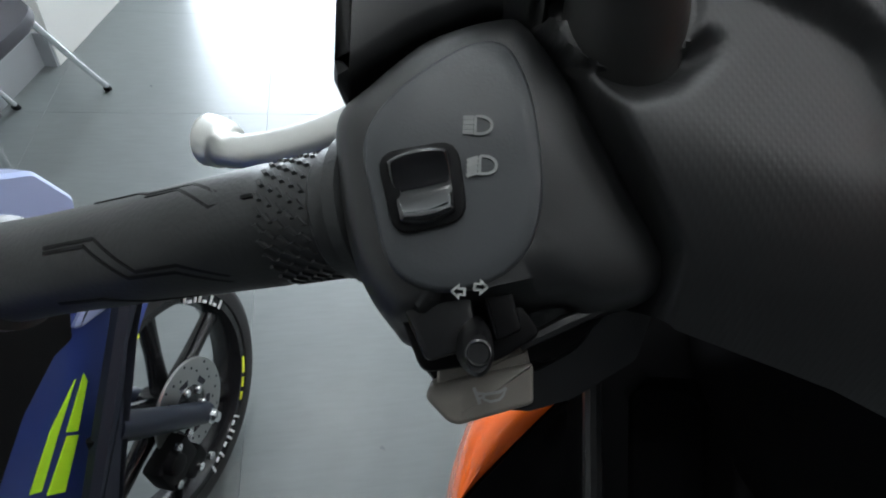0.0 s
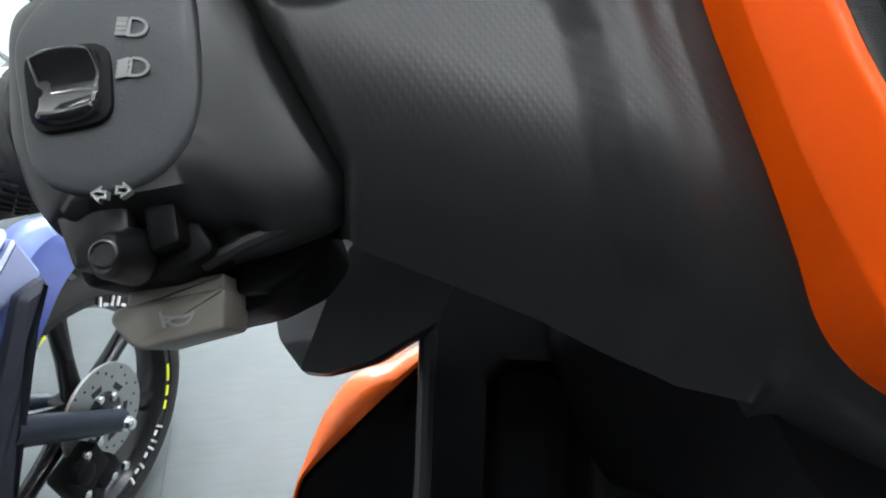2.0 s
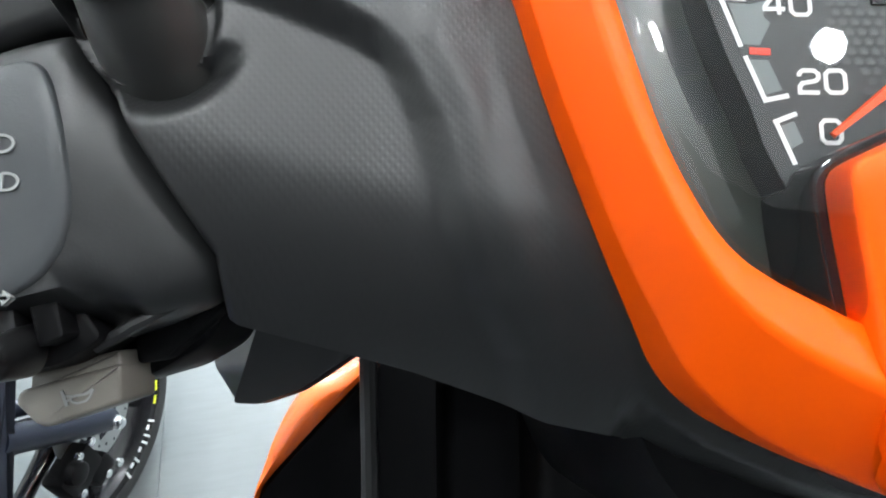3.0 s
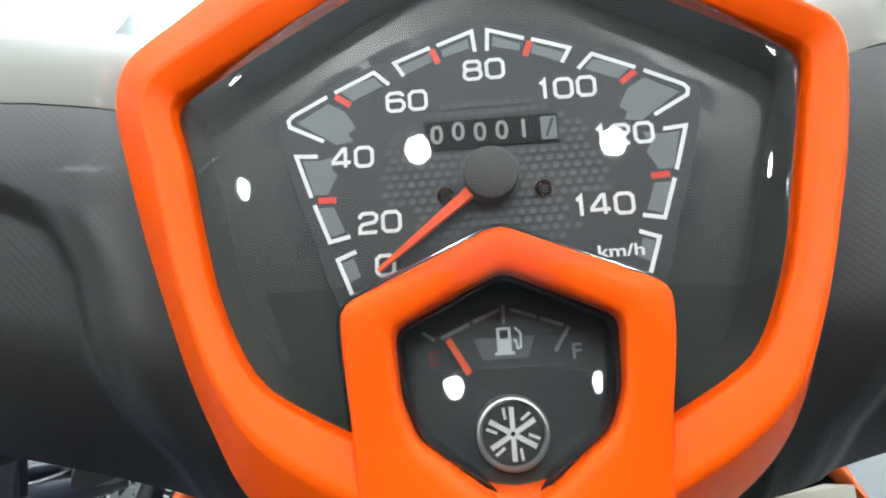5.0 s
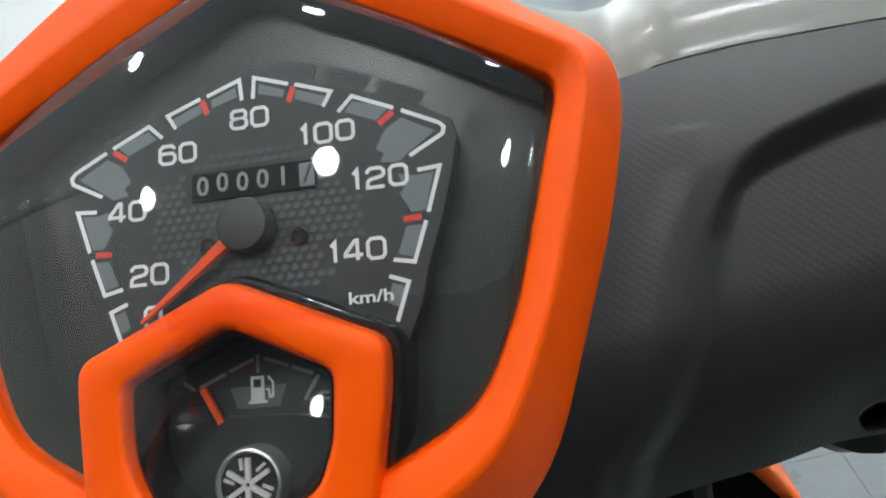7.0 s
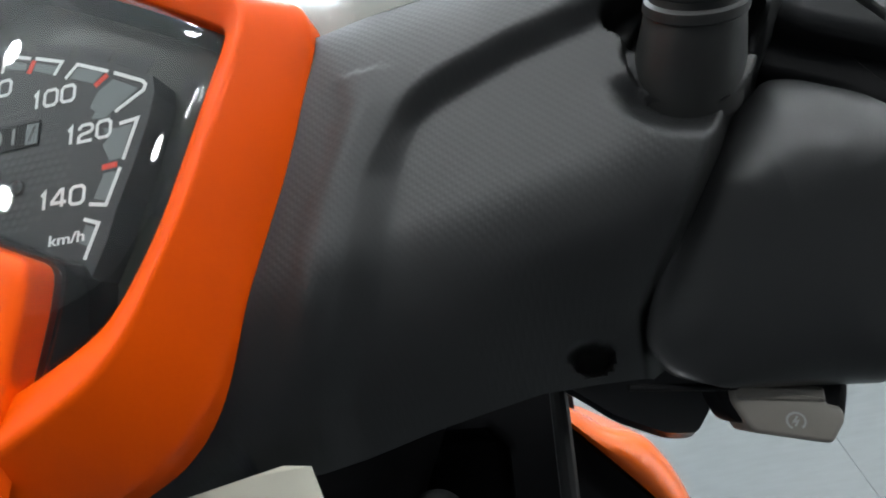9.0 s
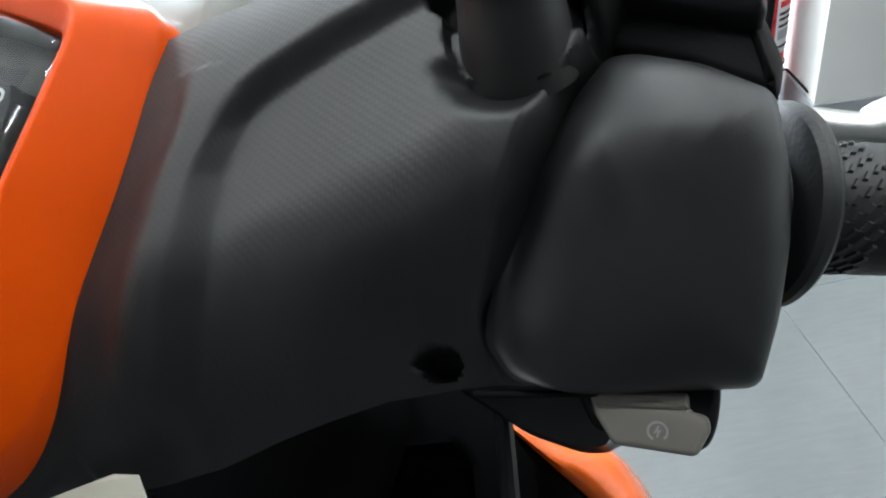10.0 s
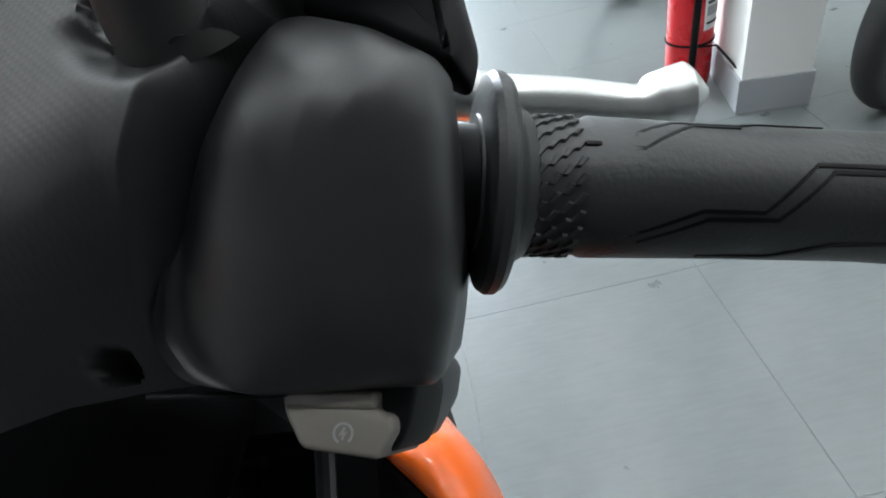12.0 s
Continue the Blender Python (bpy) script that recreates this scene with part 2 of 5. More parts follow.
def stroke(pts, width, h0, h1):
    """A flat printed line along a chain of dash points."""
    pts = [np.array(p, float) for p in pts]
    left, right = [], []
    for i, p in enumerate(pts):
        a, b = pts[max(i - 1, 0)], pts[min(i + 1, len(pts) - 1)]
        e0 = (p - a) / (np.linalg.norm(p - a) or 1)
        e1 = (b - p) / (np.linalg.norm(b - p) or 1)
        e = e0 + e1
        e = e / (np.linalg.norm(e) or 1)
        nrm = np.array((-e[1], e[0]))
        ref = e0 if np.linalg.norm(e0) > 0 else e1
        k = width / 2 / max(0.35, abs(nrm @ np.array((-ref[1], ref[0]))))
        left.append(p + nrm * k)
        right.append(p - nrm * k)
    return loft([[D(*a, h0), D(*b, h0), D(*b, h1), D(*a, h1)] for a, b in zip(left, right)])


def ring_points(centre, axis, r, n=24, start=0.0):
    axis = Vector(axis).normalized()
    u = axis.orthogonal().normalized()
    v = axis.cross(u)
    return [Vector(centre) + r * (math.cos(start + 2 * math.pi * k / n) * u + math.sin(start + 2 * math.pi * k / n) * v) for k in range(n)]


def lathe(base, axis, profile, n=28):
    """A turned shape: profile of (along, radius) in metres."""
    axis = Vector(axis).normalized()
    return loft([ring_points(Vector(base) + axis * a, axis, max(r, 1e-5), n) for a, r in profile])


def tube(points, radii, n=12, caps=True):
    """A round bar along world points."""
    pts = [Vector(p) for p in points]
    if not hasattr(radii, "__len__"):
        radii = [radii] * len(pts)
    rings, ref = [], None
    for i, p in enumerate(pts):
        d = (pts[min(i + 1, len(pts) - 1)] - pts[max(i - 1, 0)]).normalized()
        if ref is None:
            ref = d.orthogonal().normalized()
        ref = (ref - d * ref.dot(d)).normalized()
        w = d.cross(ref)
        rings.append([p + radii[i] * (math.cos(2 * math.pi * k / n) * ref + math.sin(2 * math.pi * k / n) * w) for k in range(n)])
    return loft(rings, cap0=caps, cap1=caps)


def box(centre, size, turn=None, bevel=0.0):
    bm = bmesh.new()
    bmesh.ops.create_cube(bm, size=1.0)
    bmesh.ops.scale(bm, vec=size, verts=bm.verts)
    if bevel:
        bmesh.ops.bevel(bm, geom=bm.edges[:], offset=bevel, segments=2, profile=0.6, affect="EDGES")
    m = Matrix.Translation(centre) @ (turn.to_4x4() if turn else Matrix())
    bmesh.ops.transform(bm, matrix=m, verts=bm.verts)
    return bm


def letters(text, size, matrix, depth=0.05):
    """Built-in letters as a mesh; matrix takes letter places to the world."""
    cu = bpy.data.curves.new("letters", "FONT")
    cu.body, cu.size, cu.align_x, cu.align_y, cu.extrude, cu.offset = text, size, "CENTER", "CENTER", depth, size * 0.016
    ob = bpy.data.objects.new("letters", cu)
    scene.collection.objects.link(ob)
    dg = bpy.context.evaluated_depsgraph_get()
    dg.update()
    me = bpy.data.meshes.new_from_object(ob.evaluated_get(dg))
    bm = bmesh.new()
    bm.from_mesh(me)
    bpy.data.objects.remove(ob)
    bpy.data.curves.remove(cu)
    bpy.data.meshes.remove(me)
    bmesh.ops.transform(bm, matrix=matrix, verts=bm.verts)
    return bm


def dash_at(x, s, h, turn=0.0, wide=1.0):
    return DASH @ Matrix.Translation((x, s, h)) @ Matrix.Rotation(radians(turn), 4, "Z") @ Matrix.Diagonal((wide, 1, 1, 1))


def smooth01(t):
    t = min(1.0, max(0.0, t))
    return t * t * (3 - 2 * t)

# ---- the room ----
ROOM_X0, ROOM_X1, ROOM_Y0, ROOM_Y1, ROOM_Z = -3.2, 4.0, -1.1, 4.6, 3.0


def plain_box(x0, x1, y0, y1, z0, z1):
    return box(((x0 + x1) / 2, (y0 + y1) / 2, (z0 + z1) / 2), (x1 - x0, y1 - y0, z1 - z0))


def structure(name, bm, material, label, category):
    ob = part(name, bm, material, None, label, smooth=0)
    return tagged(ob, "", category, "", "structure")


floor = structure("floor", plain_box(ROOM_X0 - 0.2, ROOM_X1 + 0.2, ROOM_Y0 - 0.2, ROOM_Y1 + 0.2, -0.2, -0.006), GROUT, "showroom floor slab under grey porcelain tiles", "floor")
structure("ceiling", plain_box(ROOM_X0 - 0.2, ROOM_X1 + 0.2, ROOM_Y0 - 0.2, ROOM_Y1 + 0.2, ROOM_Z, ROOM_Z + 0.15), CEIL, "plain white painted showroom ceiling with downlights", "ceiling")
# out of view; kept near black so little light reaches rider-facing parts
structure("wall_south", plain_box(ROOM_X0 - 0.2, ROOM_X1 + 0.2, ROOM_Y0 - 0.2, ROOM_Y0, 0, ROOM_Z), DARKWALL, "unseen wall behind the scooter, darkened to cut fill light", "wall")
structure("wall_east", plain_box(ROOM_X1, ROOM_X1 + 0.2, ROOM_Y0, ROOM_Y1, 0, ROOM_Z), WALLP, "plain white painted side wall", "wall")
structure("wall_west", plain_box(ROOM_X0 - 0.2, ROOM_X0, ROOM_Y0, ROOM_Y1, 0, ROOM_Z), WALLP, "plain white painted side wall", "wall")
# the front wall has a tall shop window
WX0, WX1, WZ0, WZ1 = -2.4, -0.3, 0.3, 2.8
structure("wall_north", join(plain_box(ROOM_X0 - 0.2, WX0, ROOM_Y1, ROOM_Y1 + 0.2, 0, ROOM_Z), plain_box(WX1, ROOM_X1 + 0.2, ROOM_Y1, ROOM_Y1 + 0.2, 0, ROOM_Z),
    plain_box(WX0, WX1, ROOM_Y1, ROOM_Y1 + 0.2, 0, WZ0), plain_box(WX0, WX1, ROOM_Y1, ROOM_Y1 + 0.2, WZ1, ROOM_Z)), WALLP, "white front wall with a tall shop window", "wall")
win = empty("window_1", ((WX0 + WX1) / 2, ROOM_Y1 + 0.1, WZ0), "tall shop window letting in bright daylight", "window", "", "structure")
for k, (a, b, c, d) in enumerate(((WX0, WX0 + 0.06, WZ0, WZ1), (WX1 - 0.06, WX1, WZ0, WZ1), (WX0 + 0.06, WX1 - 0.06, WZ0, WZ0 + 0.06), (WX0 + 0.06, WX1 - 0.06, WZ1 - 0.06, WZ1))):
    part("window_frame", plain_box(a, b, ROOM_Y1 + 0.06, ROOM_Y1 + 0.14, c, d), TRIMW, win, smooth=0)
glass = part("pane", plain_box(WX0 + 0.06, WX1 - 0.06, ROOM_Y1 + 0.095, ROOM_Y1 + 0.105, WZ0 + 0.06, WZ1 - 0.06), CLEAR, win, smooth=0)
glass.visible_shadow = False

# the near white wall with its shallow pier, and grey skirting
structure("wall_pier", join(plain_box(-1.60, -1.29, ROOM_Y0, 1.365, 0, 2.2), plain_box(-1.60, -1.24, 1.365, 2.35, 0, 2.2)), WALLP, "white painted wall with a shallow pier beside the chair", "wall")
structure("baseboard", join(plain_box(-1.289, -1.278, ROOM_Y0, 1.352, 0, 0.10), plain_box(-1.286, -1.242, 1.353, 1.363, 0, 0.10)), SKIRT, "grey tile skirting along the white wall", "baseboard")
# the pillar with the fire extinguisher
PX, PY = 0.85, 1.563
structure("pillar", plain_box(PX, PX + 0.19, PY, PY + 0.4, 0, ROOM_Z), WALLP, "square white painted pillar with grey skirting", "pillar")
structure("pillar_baseboard", join(plain_box(PX - 0.008, PX + 0.198, PY - 0.008, PY - 0.001, 0.0, 0.105), plain_box(PX - 0.008, PX - 0.001, PY - 0.001, PY + 0.40, 0.0, 0.105),
    plain_box(PX + 0.191, PX + 0.198, PY - 0.001, PY + 0.4, 0.0, 0.105)), SKIRT, "grey tile skirting round the white pillar", "baseboard")

# round downlights in the ceiling


def downlight(x, y):
    e = empty("downlight", (x, y, ROOM_Z - 0.012), "round recessed white downlight, switched on", "ceiling light", "ceiling downlights")
    part("trim", lathe((x, y, ROOM_Z), (0, 0, -1), [(0, 0.098), (0.012, 0.098), (0.015, 0.092), (0.012, 0.080), (0.002, 0.080)]), TRIMW, e)
    part("diffuser", lathe((x, y, ROOM_Z), (0, 0, -1), [(0.001, 0.079), (0.006, 0.079), (0.007, 0.06)]), GLOW, e)
    return e


for lx in (-2.0, -0.55, 0.61, 1.9, 3.1):
    for ly in (-0.25, 0.75, 1.9, 3.1):
        downlight(lx, ly)


# ---- the scooter under the camera ----
scooter = empty("motor_scooter", (0.0, 0.25, 0.0), "black and orange motor scooter parked on its stand, handlebar seen close", "scooter")


def lower_edge(x):
    if x > 0:
        nodes = ((0, -137), (44, -122), (64, -112), (80, -109.5), (90, -107), (108, -101.8), (122, -98.4), (137, -94.8), (152, -93.6), (166, -93.2), (178, -87), (188, -80), (204, -68), (230, -58))
    else:
        nodes = ((0, -137), (44, -122), (64, -112), (80, -109), (89, -105), (98, -101.5), (112, -96), (125, -92), (139, -87.8), (150, -84.5), (156, -80), (164, -71), (190, -58), (230, -54))
    return float(np.interp(abs(x), [n[0] for n in nodes], [n[1] for n in nodes]))


def crease(a):
    """Where the cover bends down towards the rider."""
    return float(np.interp(a, (0, 60, 80, 97, 119, 140, 159, 170), (-112, -92, -83, -79, -74.5, -70, -66, -62)))


TOP = 2.2


def top_edge(x):
    """The front edge of the cover, farther ahead beyond the meter."""
    return TOP + float(np.interp(abs(x), (92, 102, 112, 123, 150), (-1.2, 0.8, 2.4, 3.6, 4.4)))


def bezel_half(s):
    nodes = ((-140, 0), (-125, 2), (-120, 22), (-110.5, 44), (-103, 55), (-94, 64), (-84, 70.5), (-71, 76), (-55, 82), (-38, 87.5), (-20, 92.5), (-3, 95), (6, 93.5), (12, 89), (22, 75), (39, 52))
    return float(np.interp(s, [n[0] for n in nodes], [n[1] for n in nodes]))


def step_line(a):
    """The upper step between the raised border and the flat panel of the cover."""
    return float(np.interp(a, (95, 106, 113, 125, 142, 173, 220), (-60, -38, -27, -20.5, -14.5, -6.5, 0)))


BOOTS = ((-165.0, -22.5, -3.5), (182.0, -23.5, -13.0))


def cover_height(x, s):
    a = abs(x)
    sb = lower_edge(x)
    h = -7.5 + (0.17 if x < 0 else 0.03) * max(0.0, a - 95)
    # below a soft crease it turns down towards the rider
    d = max(0.0, crease(a) + 22.0 - s)
    h -= 1.18 * (d * d / 96.0 if d < 48.0 else d - 24.0)
    h -= (6.0 if x > 0 else 0.0) * smooth01((a - 118) / 30.0) * smooth01((d - 15.0) / 24.0)
    under = float(np.interp(a, (0, 22, 44, 54.5, 62, 68, 74), (-124, -118.5, -108.8, -102, -94.5, -84.5, -71))) - 5.0 - s
    h -= 2.2 * max(0.0, under) * smooth01((66 - a) / 14.0)
    h -= 7.0 * max(0.0, (s + 24) / 32) ** 2.4
    # the flat panel lies a little deeper than the border round it
    side = np.interp(s, (-120, -93, -81, -65, -42, -25), (80, 84, 91.5, 98, 104, 112))
    panel = smooth01((a - side) / 9.0) * smooth01((step_line(a) - s) / 9.0 + 0.3)
    h -= 5.0 * panel
    h += 1.2 * math.exp(-((a - side + 6) / 5.0) ** 2) * (1 if s < -15 else 0.3)
    # it dives under the switch housings, and under the meter
    edge = max((152 if x < 0 else 168) + (s + 78) * 0.60, 157 if x < 0 else 168)
    h -= 46.0 * smooth01((a - edge + 6) / 11.0)
    h -= 40.0 * smooth01((bezel_half(s) - 5 - a) / 9.0)
    # round bosses for the mirror stems
    for bx, bs, bh in BOOTS:
        r = math.hypot(x - bx, s - bs)
        if r < 26:
            h -= 6.0 * smooth01((bs - 4 - s) / 8.0) * smooth01((r - 14.0) / 1.2) * smooth01((23.0 - r) / 9.0)
            k = smooth01((15.0 - r) / 1.2)
            h = h * (1 - k) + (bh - 0.8) * k
            # the opening behind the boot, pointed at both sides
            u, v = (x - bx) * 0.94 - (s - bs - 5.0) * 0.34 * (1 if x > 0 else -1), (x - bx) * 0.34 * (1 if x > 0 else -1) + (s - bs - 5.0) * 0.94
            h -= 9.0 * smooth01((1.0 - abs(u) / 19.5 - (v / (9.0 if v < 0 else 12.0)) ** 2) / 0.14)
    # the screw hole near the lower edge
    h -= 12.0 * smooth01((5.8 - math.hypot(x - 150.5, (s + 86.8) * (1.10 if s < -86.3 else 2.2))) / 1.2)
    return h


def cover_mesh():
    nx, ns = 520, 120
    bm = bmesh.new()
    rows = []
    for j in range(ns + 1):
        v = j / ns
        row = []
        for i in range(nx + 1):
            x = -222 + 444 * i / nx
            sb = lower_edge(x)
            s = sb + (top_edge(x) - sb) * v
            row.append(bm.verts.new(D(x, s, cover_height(x, s))))
        rows.append(row)
    # the turned-in lower lip and the top lip
    lip = [bm.verts.new(D(-222 + 444 * i / nx, lower_edge(-222 + 444 * i / nx) + 3.0, cover_height(-222 + 444 * i / nx, lower_edge(-222 + 444 * i / nx)) - 4.0)) for i in range(nx + 1)]
    lip2 = [bm.verts.new(D(-222 + 444 * i / nx, top_edge(-222 + 444 * i / nx) - 1.0, cover_height(-222 + 444 * i / nx, top_edge(-222 + 444 * i / nx)) - 5.0)) for i in range(nx + 1)]
    rows = [lip] + rows + [lip2]
    for a, b in zip(rows, rows[1:]):
        for i in range(nx):
            bm.faces.new((a[i], a[i + 1], b[i + 1], b[i]))
    return bm


cover = part("handlebar_cover", cover_mesh(), COWL, scooter, "matt black ribbed plastic handlebar cover", smooth=60)


def front_cover():
    rings = []
    for i in range(61):
        x = -205 + 410 * i / 60
        a = abs(x)
        lift = 26 * smooth01((92 - a) / 60)
        top = top_edge(x)
        h0 = cover_height(math.copysign(max(a, 100), x or 1), top) if a > 100 else -16.0
        h0 = max(h0, -44.0)
        rings.append([D(x, top + 0.5, h0 - 5), D(x, top + 0.8, h0 - 0.8), D(x, top + 3.5 + lift * 0.3, h0 - 0.7), D(x, top + 12 + lift * 0.6, h0 - 2.2),
                      D(x, top + 23 + lift, h0 - 6.5), D(x, top + 31 + lift, h0 - 16), D(x, top + 33 + lift, h0 - 36), D(x, top + 8 + lift * 0.7, h0 - 65)])
    return loft(rings, closed=False, cap0=False, cap1=False)


part("front_cover", front_cover(), FRONT, scooter, "smooth glossy front half of the handlebar cover, window sheen put into its colour", smooth=60)

# the orange meter bezel
WIN = [(0, 38), (20, 29.5), (40, 19), (60, 7.5), (72.5, -0.3), (76, -3.2), (76.6, -8), (74, -20), (70, -37), (66, -52), (60.5, -65), (55.5, -72.5), (50, -77), (43, -81), (33, -86), (18, -92), (0, -97)]
OUT = [(0, 66), (28, 54), (52, 39), (75, 22), (88, 13), (93.5, 6.5), (95.5, -4), (92, -20), (86.3, -38), (79.8, -55), (73.8, -71), (68.3, -84.5), (62, -94.5), (54.5, -102), (44, -108.8), (22, -118.5), (0, -124)]


def window_h(s):
    return 4.0 + max(0.0, -s) * 0.078 - max(0.0, s) * 0.06


WINR = [(x - smooth01(x / 30) * float(np.interp(s, (-88, -62, -26, -4, 20), (2.2, 3.2, 2.2, 0.6, 0.0))), s) for x, s in WIN]
WINL = [(x - smooth01(x / 30) * float(np.interp(s, (-20, -8), (1.2, 0.0))), s) for x, s in WIN]
WINC = [tuple(p) for p in curve(WINR + [(-x, s) for x, s in reversed(WINL[1:-1])], 4, closed=True)]
# the throttle side is drawn in a little at its upper corner
OUTR = [(x - float(np.interp(s, (-90, -60, -38, -20, -4, 13, 39), (0, 0.2, 1.0, 1.9, 3.0, 2.4, 1.0))) * smooth01(x / 40), s) for x, s in OUT]
OUTL = [(x - float(np.interp(s, (-100, -84, -72, -55, -33, -10, 6, 30), (0.5, 2.2, 1.5, 1.8, 3.0, 3.8, 2.2, 0.5))) * smooth01(x / 40), s) for x, s in OUT]
OUTC = [tuple(p) for p in curve(OUTR + [(-x, s) for x, s in reversed(OUTL[1:-1])], 4, closed=True)]


def base_h(x):
    return 2.6 - 6.0 * smooth01((x + 40) / 40) - 5.5 * smooth01(x / 40)


def between(k):
    return [(w[0] + (o[0] - w[0]) * k, w[1] + (o[1] - w[1]) * k) for w, o in zip(WINC, OUTC)]


def bezel_mesh():
    rings = []
    rings.append([D(p[0], p[1], -22) for p in between(0.99)])
    rings.append([D(p[0], p[1], base_h(p[0])) for p in OUTC])
    for k, f in ((0.99, 0.05), (0.965, 0.11), (0.70, 0.54), (0.45, 0.95), (0.425, 0.98), (0.40, 0.995), (0.375, 1.0)):
        rings.append([D(p[0], p[1], base_h(p[0]) + f * (window_h(w[1]) + 3.6 - base_h(p[0]))) for p, w in zip(between(k), WINC)])
    for k, up in ((0.35, 3.58), (0.325, 3.45), (0.18, 2.3), (0.03, 1.1), (0.01, 0.6), (0.0, -0.4)):
        rings.append([D(p[0], p[1], window_h(w[1]) + up) for p, w in zip(between(k), WINC)])
    rings.append([D(p[0], p[1], window_h(p[1]) - 3) for p in between(-0.02)])
    return loft(rings, cap0=False, cap1=False)


part("meter_bezel", bezel_mesh(), ORANGE, scooter, "glossy orange surround of the speedometer", smooth=50)

FUELO = rounded([(0, -42), (35.3, -57.5), (34.8, -68), (32.0, -84), (30.6, -96), (29.5, -111), (27, -117), (0, -122), (-27, -117), (-30.0, -111), (-32.6, -96), (-33.2, -84), (-34.8, -68), (-35.3, -57.5)], 3.5, 5)
FUELI = rounded([(0, -52.5), (23.5, -63.5), (22.6, -78), (19.5, -86), (0, -101), (-19.5, -86), (-22.6, -78), (-23.5, -63.5)], 2.6, 5)


def resample(poly, n):
    pts = [np.array(p, float) for p in poly]
    pts.append(pts[0])
    seg = [np.linalg.norm(b - a) for a, b in zip(pts, pts[1:])]
    total, out = sum(seg), []
    cum = np.concatenate([[0], np.cumsum(seg)])
    for k in range(n):
        d = total * k / n
        i = min(int(np.searchsorted(cum, d, side="right")) - 1, len(seg) - 1)
        out.append(pts[i] + (pts[i + 1] - pts[i]) * ((d - cum[i]) / (seg[i] or 1)))
    return out


def polar(poly, centre, n=120):
    """The outline by even angle about a centre, so that two outlines pair up."""
    c = np.array(centre, float)
    dense = resample(poly, 900)
    ang = np.array([math.atan2(p[1] - c[1], p[0] - c[0]) for p in dense])
    out = []
    for k in range(n):
        a = -math.pi + 2 * math.pi * (k + 0.5) / n
        i = int(np.argmin(np.abs((ang - a + math.pi) % (2 * math.pi) - math.pi)))
        out.append(dense[i])
    return out


FO, FI = polar(FUELO, (0, -78)), polar(FUELI, (0, -78))


def fuel_bezel():
    def mid(k):
        return [o + (i - o) * k for o, i in zip(FO, FI)]
    rings = []
    for k, h in ((0.03, 7.5), (0.0, 11.0), (0.02, 13.4), (0.06, 14.6), (0.12, 15.2), (0.36, 15.6), (0.62, 15.8), (0.80, 15.6), (0.90, 15.2), (0.955, 14.6), (0.985, 13.8), (1.0, 12.8), (1.0, 11.6)):
        rings.append([D(p[0], p[1], h + 0.045 * max(0.0, -84.0 - p[1]) - 1.05 * max(0.0, -109.0 - p[1])) for p in mid(k)])
    return loft(rings, cap0=False, cap1=False)


part("fuel_gauge_bezel", fuel_bezel(), ORANGE, scooter, "raised orange ring round the fuel gauge", smooth=50)
part("fuel_gasket", loft([[D(c[0] + (p[0] - c[0]) * k, c[1] + (p[1] - c[1]) * k, h) for p in FI] for c in ((0, -78),) for k, h in ((1.03, 11.4), (0.965, 12.4), (0.955, 11.8), (0.975, -0.5), (1.04, -0.7))], cap0=False, cap1=False), GLOSSBLACK, scooter, "gloss black seal round the fuel gauge", smooth=40)
COLLAR = polar(inset(FUELO, -2.2), (0, -78))
part("lens_collar", loft([[D(o[0] + (p[0] - o[0]) * k, o[1] + (p[1] - o[1]) * k, max(-9.0, h - max(0.0, -86.0 - o[1]))) for p, o in zip(FO, COLLAR)] for k, h in ((0.0, -9), (0.0, 6.4), (0.3, 7.4), (0.7, 7.6), (1.1, 7.4))], cap0=False, cap1=False), GLOSSBLACK, scooter, "dark edge of the clear lens round the fuel gauge", smooth=40)

# the meter: tray, dial, print, needle
meter = part("meter_tray", join(slab(inset(WINC, -3), -26, -9), loft([[D(p[0], p[1], window_h(p[1]) - 1.5) for p in between(0.02)], [D(p[0], p[1], -1) for p in between(-0.06)], [D(p[0], p[1], -9.5) for p in between(-0.12)]], cap0=False, cap1=False)),
    TRAY, scooter, "grey-green instrument tray under the clear lens", smooth=40)
DIAL_HALF = [(0, 13.5), (13, 9.8), (24, 5.4), (39.5, -0.2), (51.5, -7), (52.2, -12), (50.5, -20), (47.5, -30), (43, -42), (41, -50), (36.5, -60), (30, -66)]
dial = part("speedometer_dial", slab(DIAL_HALF + [(-x, s) for x, s in reversed(DIAL_HALF[1:])], -9, -0.4, 0.3), DIAL, meter, "black speedometer face", smooth=0)
# darker blocks of the rim behind the scale
for pts in ([(2, 15), (14, 11), (16, 16.5), (2.5, 20.5)], [(17, 9.8), (27, 5.8), (31, 11), (19, 15.8)], [(-2, 15), (-14, 11), (-16, 16.5), (-2.5, 20.5)], [(-17, 9.8), (-27, 5.8), (-31, 11), (-19, 15.8)],
            [(-30, 4.6), (-41, 0), (-45, 4.5), (-33, 9.6)], [(30, 4.6), (41, 0), (45, 4.5), (33, 9.6)], [(51, -21), (48, -31), (54, -32), (57, -21)], [(-51, -21), (-48, -31), (-54, -32), (-57, -21)],
            [(47, -33), (44, -42), (50, -43), (53.5, -33)], [(-47, -33), (-44, -42), (-50, -43), (-53.5, -33)], [(55, -2), (60, -7), (58, -13), (53.5, -9)], [(-55, -2), (-60, -7), (-58, -13), (-53.5, -9)]):
    part("rim_block", slab(pts, -9.2, -8.85), DIAL, meter, smooth=0)

